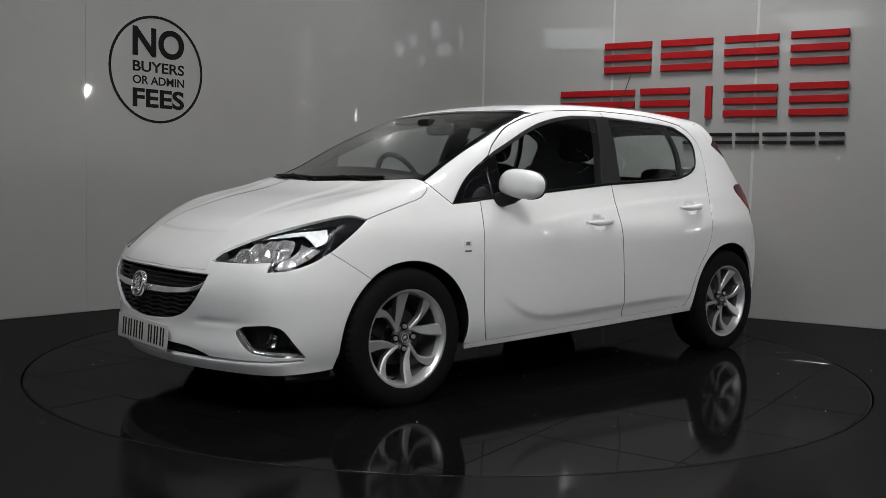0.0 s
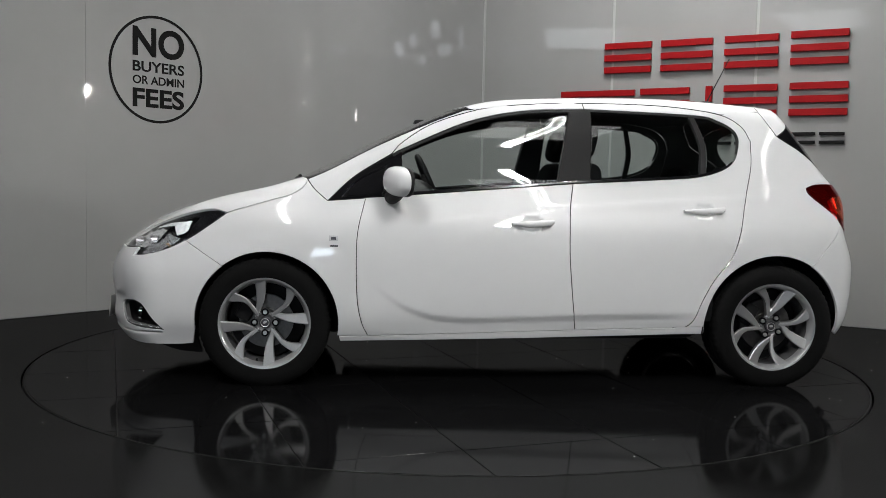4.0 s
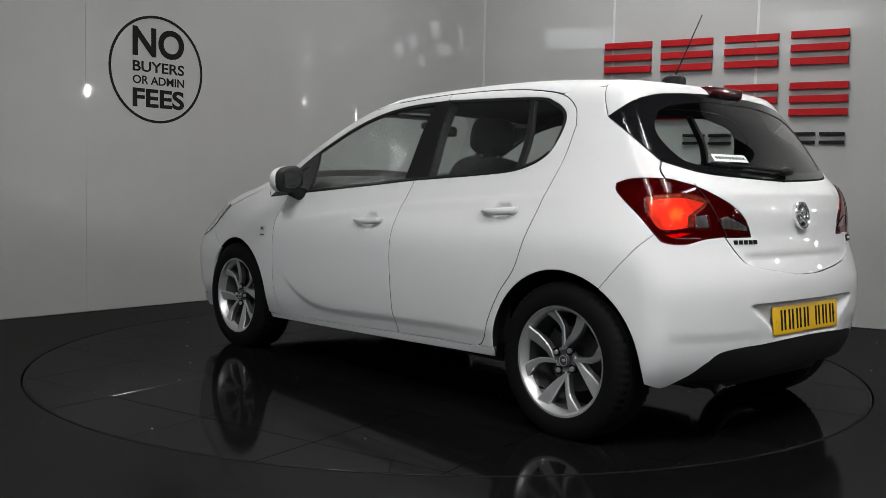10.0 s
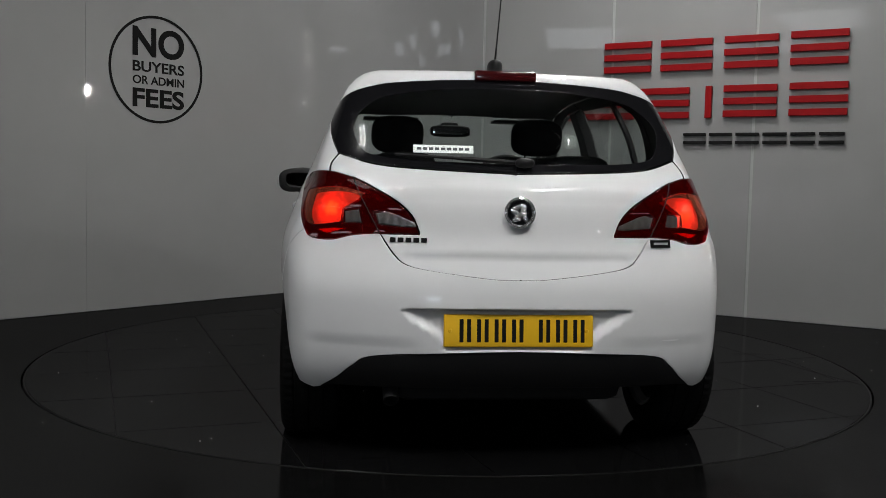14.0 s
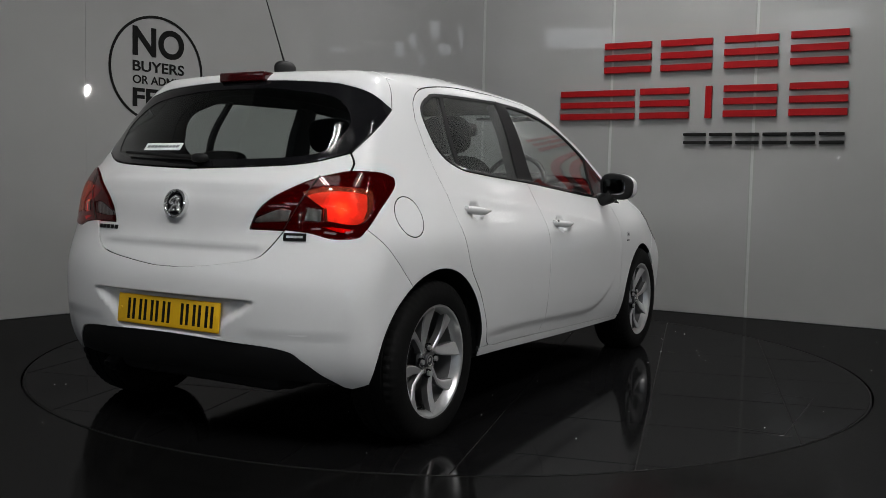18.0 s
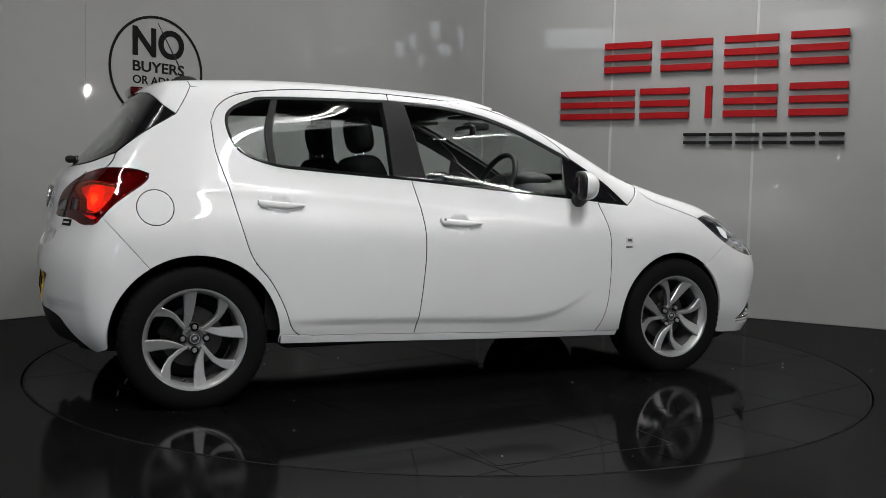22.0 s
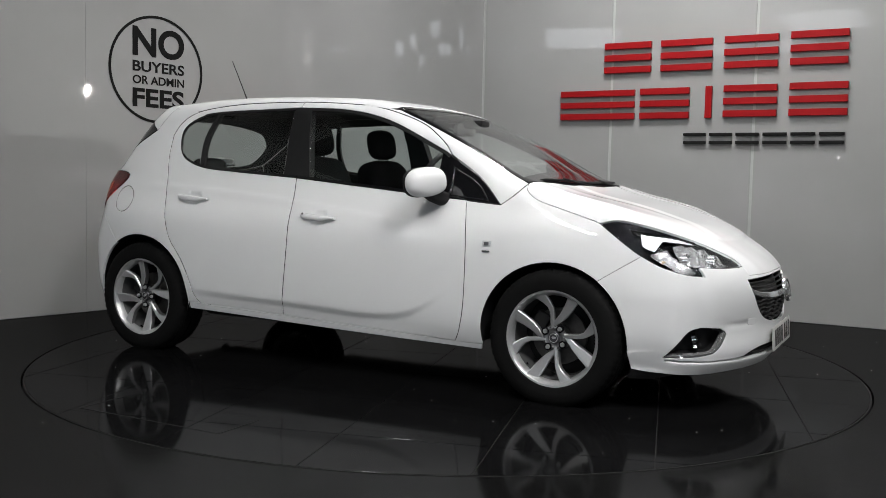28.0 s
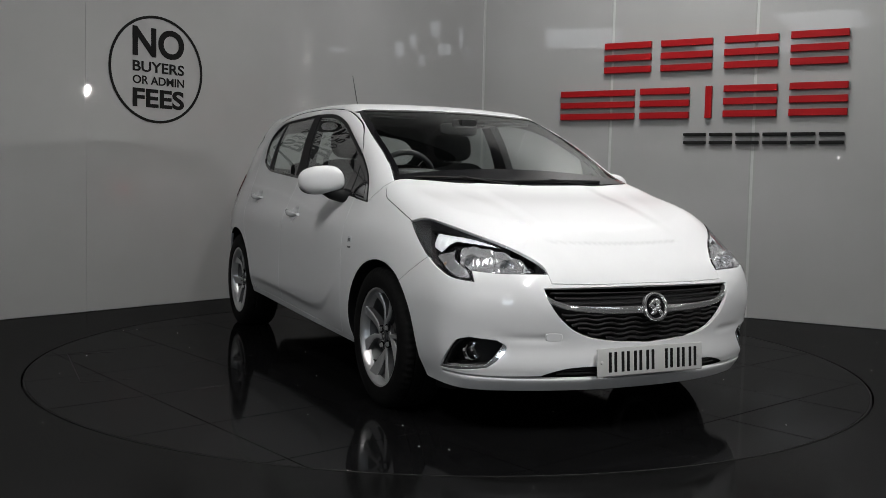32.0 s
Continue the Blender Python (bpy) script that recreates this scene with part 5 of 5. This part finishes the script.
for s in (1, -1):
    for nm, x0, x1, t in (("front_door_card", -.20, .78, 0), ("rear_door_card", -.95, -.26, 1)):
        bm = bmesh.new()
        rows = []
        for z in (.32, .5, .7, .82, .90, .93 if t == 0 else .97):
            rows.append([bm.verts.new((x, float(side_y(np.array(x), np.array(z))) - .055 - (.03 if .6 < z < .85 else 0), z)) for x in np.linspace(x0, x1, 9)])
        for p, q in zip(rows[:-1], rows[1:]):
            for i in range(8):
                bm.faces.new((p[i], p[i + 1], q[i + 1], q[i]))
        cpart(nm, bm, M_TRIM, DOORS[s][t], side=s)


# ---- wheels ----
BLADE = [(-.050, .203), (-.02, .209), (.007, .210), (.003, .15), (-.003, .11), (-.012, .08), (-.022, .055), (-.030, .035), (-.048, .022), (-.046, .05), (-.041, .10), (-.044, .15)]
KINK = [(.094, .195), (.120, .178), (.145, .156), (.140, .135), (.128, .108), (.108, .078), (.045, .028), (.032, .022), (.020, .034), (.082, .083), (.095, .104), (.099, .130), (.099, .160)]


def spoke(bm, poly, z_in, z_out, deep, rot, tilt=0.0):
    """A bevelled spoke, its face rising from the hub to the rim."""
    def zf(x, y):
        t = (math.hypot(x, y) - .04) / .17
        return z_in + (z_out - z_in) * t + tilt * (x + .02) * max(0, min(1, t * 1.5)) - .012 * math.sin(math.pi * max(0, min(1, t)))
    c = np.mean(poly, 0)
    ins = offset(np.array(poly), .0045)
    m = Matrix.Rotation(radians(rot), 4, "Z")
    top = [bm.verts.new(m @ Vector((x, y, zf(x, y)))) for x, y in ins]
    mid = [bm.verts.new(m @ Vector((x, y, zf(x, y) - .005))) for x, y in poly]
    low = [bm.verts.new(m @ Vector((c[0] + (x - c[0]) * .9, c[1] + (y - c[1]) * .9, zf(x, y) - deep))) for x, y in poly]
    n = len(poly)
    bm.faces.new(top)
    bm.faces.new(low[::-1])
    for a, b in ((top, mid), (mid, low)):
        for i in range(n):
            bm.faces.new((b[i], b[(i + 1) % n], a[(i + 1) % n], a[i]))


WM = {}


def wheel_meshes():
    def keep(key, bm, material, sharp=30):
        ob = part(key, bm, material, None, sharp=sharp)
        # spoke faces turned sideways get the darker alloy, shade painted by facing
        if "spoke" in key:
            ob.data.materials.append(M_BARRELSHADE)
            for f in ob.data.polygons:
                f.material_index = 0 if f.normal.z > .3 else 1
        WM[key] = (ob.data, key)
        bpy.data.objects.remove(ob)
    bm = bmesh.new()
    rows = lathe(bm, [(.215, -.095), (.222, -.104), (.25, -.109), (.28, -.106), (.300, -.096), (.309, -.085), (.3115, -.06), (.306, -.058), (.306, -.052), (.312, -.050), (.312, -.004), (.306, -.002), (.306, .004), (.312, .006),
               (.312, .050), (.306, .052), (.306, .058), (.3115, .06), (.309, .085), (.300, .096), (.28, .106), (.25, .109), (.222, .104), (.215, .095)], 180)
    for k in list(range(4, 7)) + list(range(-7, -4)):
        for i, v in enumerate(rows[k]):
            if i % 3 == 0:
                v.co.x *= .984
                v.co.y *= .984
    keep("tyre", bm, M_RUBBER, 40)
    bm = bmesh.new()
    lathe(bm, [(.192, .060), (.198, .080), (.2065, .094), (.2105, .0985), (.2185, .100), (.2215, .095), (.221, .088), (.21, .072)], 72, close=True)
    keep("rim", bm, M_ALLOY)
    bm = bmesh.new()
    lathe(bm, [(.212, -.10), (.196, -.09), (.188, .0), (.196, .05), (.205, .0745), (.2085, .074), (.205, .0), (.205, -.09)], 72, close=True)
    keep("barrel", bm, M_BARRELSHADE)
    bm = bmesh.new()
    spoke(bm, BLADE, .066, .088, .034, 0, .22)
    keep("blade_spoke", bm, M_ALLOY)
    bm = bmesh.new()
    spoke(bm, KINK, .066, .086, .030, 0)
    keep("kinked_spoke", bm, M_ALLOY)
    bm = bmesh.new()
    lathe(bm, [(.0005, .040), (.052, .040), (.056, .056), (.052, .064), (.044, .066), (.034, .060), (.0005, .058)], 40)
    keep("hub", bm, M_BARRELSHADE)
    bm = bmesh.new()
    lathe(bm, [(.0005, .072), (.012, .072), (.024, .070), (.028, .066), (.029, .060)], 32)
    keep("centre_cap", bm, M_ALLOYDARK)
    bm = bmesh.new()
    lathe(bm, [(.018, .0735), (.0195, .0745), (.021, .0735)], 28)
    blob(bm, (0, .002, .0722), (.010, .006, .002), .8, .8, Matrix.Rotation(.6, 4, "Z"), 12, 6)
    keep("cap_emblem", bm, M_ALLOY)
    bm = bmesh.new()
    lathe(bm, [(.0005, .0665), (.0150, .0665), (.0165, .069), (.0175, .069), (.018, .058)], 20)
    keep("bolt_recess", bm, M_GLOSSBLACK)
    bm = bmesh.new()
    cyl(bm, .0115, .0095, .0665, .076, seg=6)
    keep("wheel_bolt", bm, M_ALLOY)
    bm = bmesh.new()
    lathe(bm, [(.0005, .012), (.06, .012), (.062, .0), (.13, .0), (.13, -.022), (.0005, -.022)], 40)
    keep("brake_disc", bm, M_STEEL)
    bm = bmesh.new()
    box(bm, .07, .145, -.055, .055, -.03, .02, .012)
    keep("brake_caliper", bm, M_TRIM)
    # dark disc added behind the spokes so the gaps go black
    bm = bmesh.new()
    lathe(bm, [(.0005, -.045), (.10, -.045), (.150, -.055), (.183, -.060), (.183, -.064), (.0005, -.052)], 40)
    keep("shade_disc", bm, M_TRIM)
    bm = bmesh.new()
    tube(bm, [(.196, 0, .03), (.185, 0, .055), (.178, 0, .065)], [.004, .004, .0035], 8)
    keep("tyre_valve", bm, M_RUBBER)


wheel_meshes()


def wheel_at(x, y, spin):
    wh = new("wheel")
    wh.parent = car
    wh.matrix_basis = pose(x + CX, y, .300, 90, 0, 180 if y > 0 else 0)
    tagged(wh, "black tyre on a silver eight-spoke alloy wheel")

    def put(key, a=0.0, m=None):
        o = new(WM[key][1], WM[key][0])
        o.parent = wh
        o.matrix_basis = Matrix.Rotation(radians(spin + a), 4, "Z") @ (m or Matrix())
        return o
    put("tyre"), put("rim"), put("barrel"), put("hub")
    cap = put("centre_cap")
    e = put("cap_emblem")
    put("brake_disc"), put("shade_disc"), put("tyre_valve", 258)
    c = put("brake_caliper")
    c.matrix_basis = Matrix.Rotation(radians(150), 4, "Z")
    for k in range(4):
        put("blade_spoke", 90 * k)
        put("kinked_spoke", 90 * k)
        put("bolt_recess", 90 * k, Matrix.Translation((.0, .05, 0)))
        put("wheel_bolt", 90 * k, Matrix.Translation((.0, .05, 0)))


wheel_at(1.258, .722, 0)
wheel_at(-1.252, .722, -33)
wheel_at(1.258, -.722, -33)
wheel_at(-1.252, -.722, 0)

bm = bmesh.new()
box(bm, -1.60, 1.85, -.40, .40, .19, .30, .03)
# this wider front box is added to block light showing under the bumper
box(bm, 1.60, 1.93, -.56, .56, .175, .30, .03)
box(bm, -.86, .86, -.735, .735, .222, .30, .03)
cpart("underbody", bm, M_TRIM, car)
for x in (1.255, -1.252):
    bm = bmesh.new()
    tube(bm, [(x, -.66, .30), (x, .66, .30)], .035, 10)
    cpart("axle", bm, M_TRIM, car)


def motions():
    rows = [(t, pose(0, 0, 0, 0, 0, a)) for t, a in TURN]
    walk(turntable, rows)
    walk(car, rows)


motions()
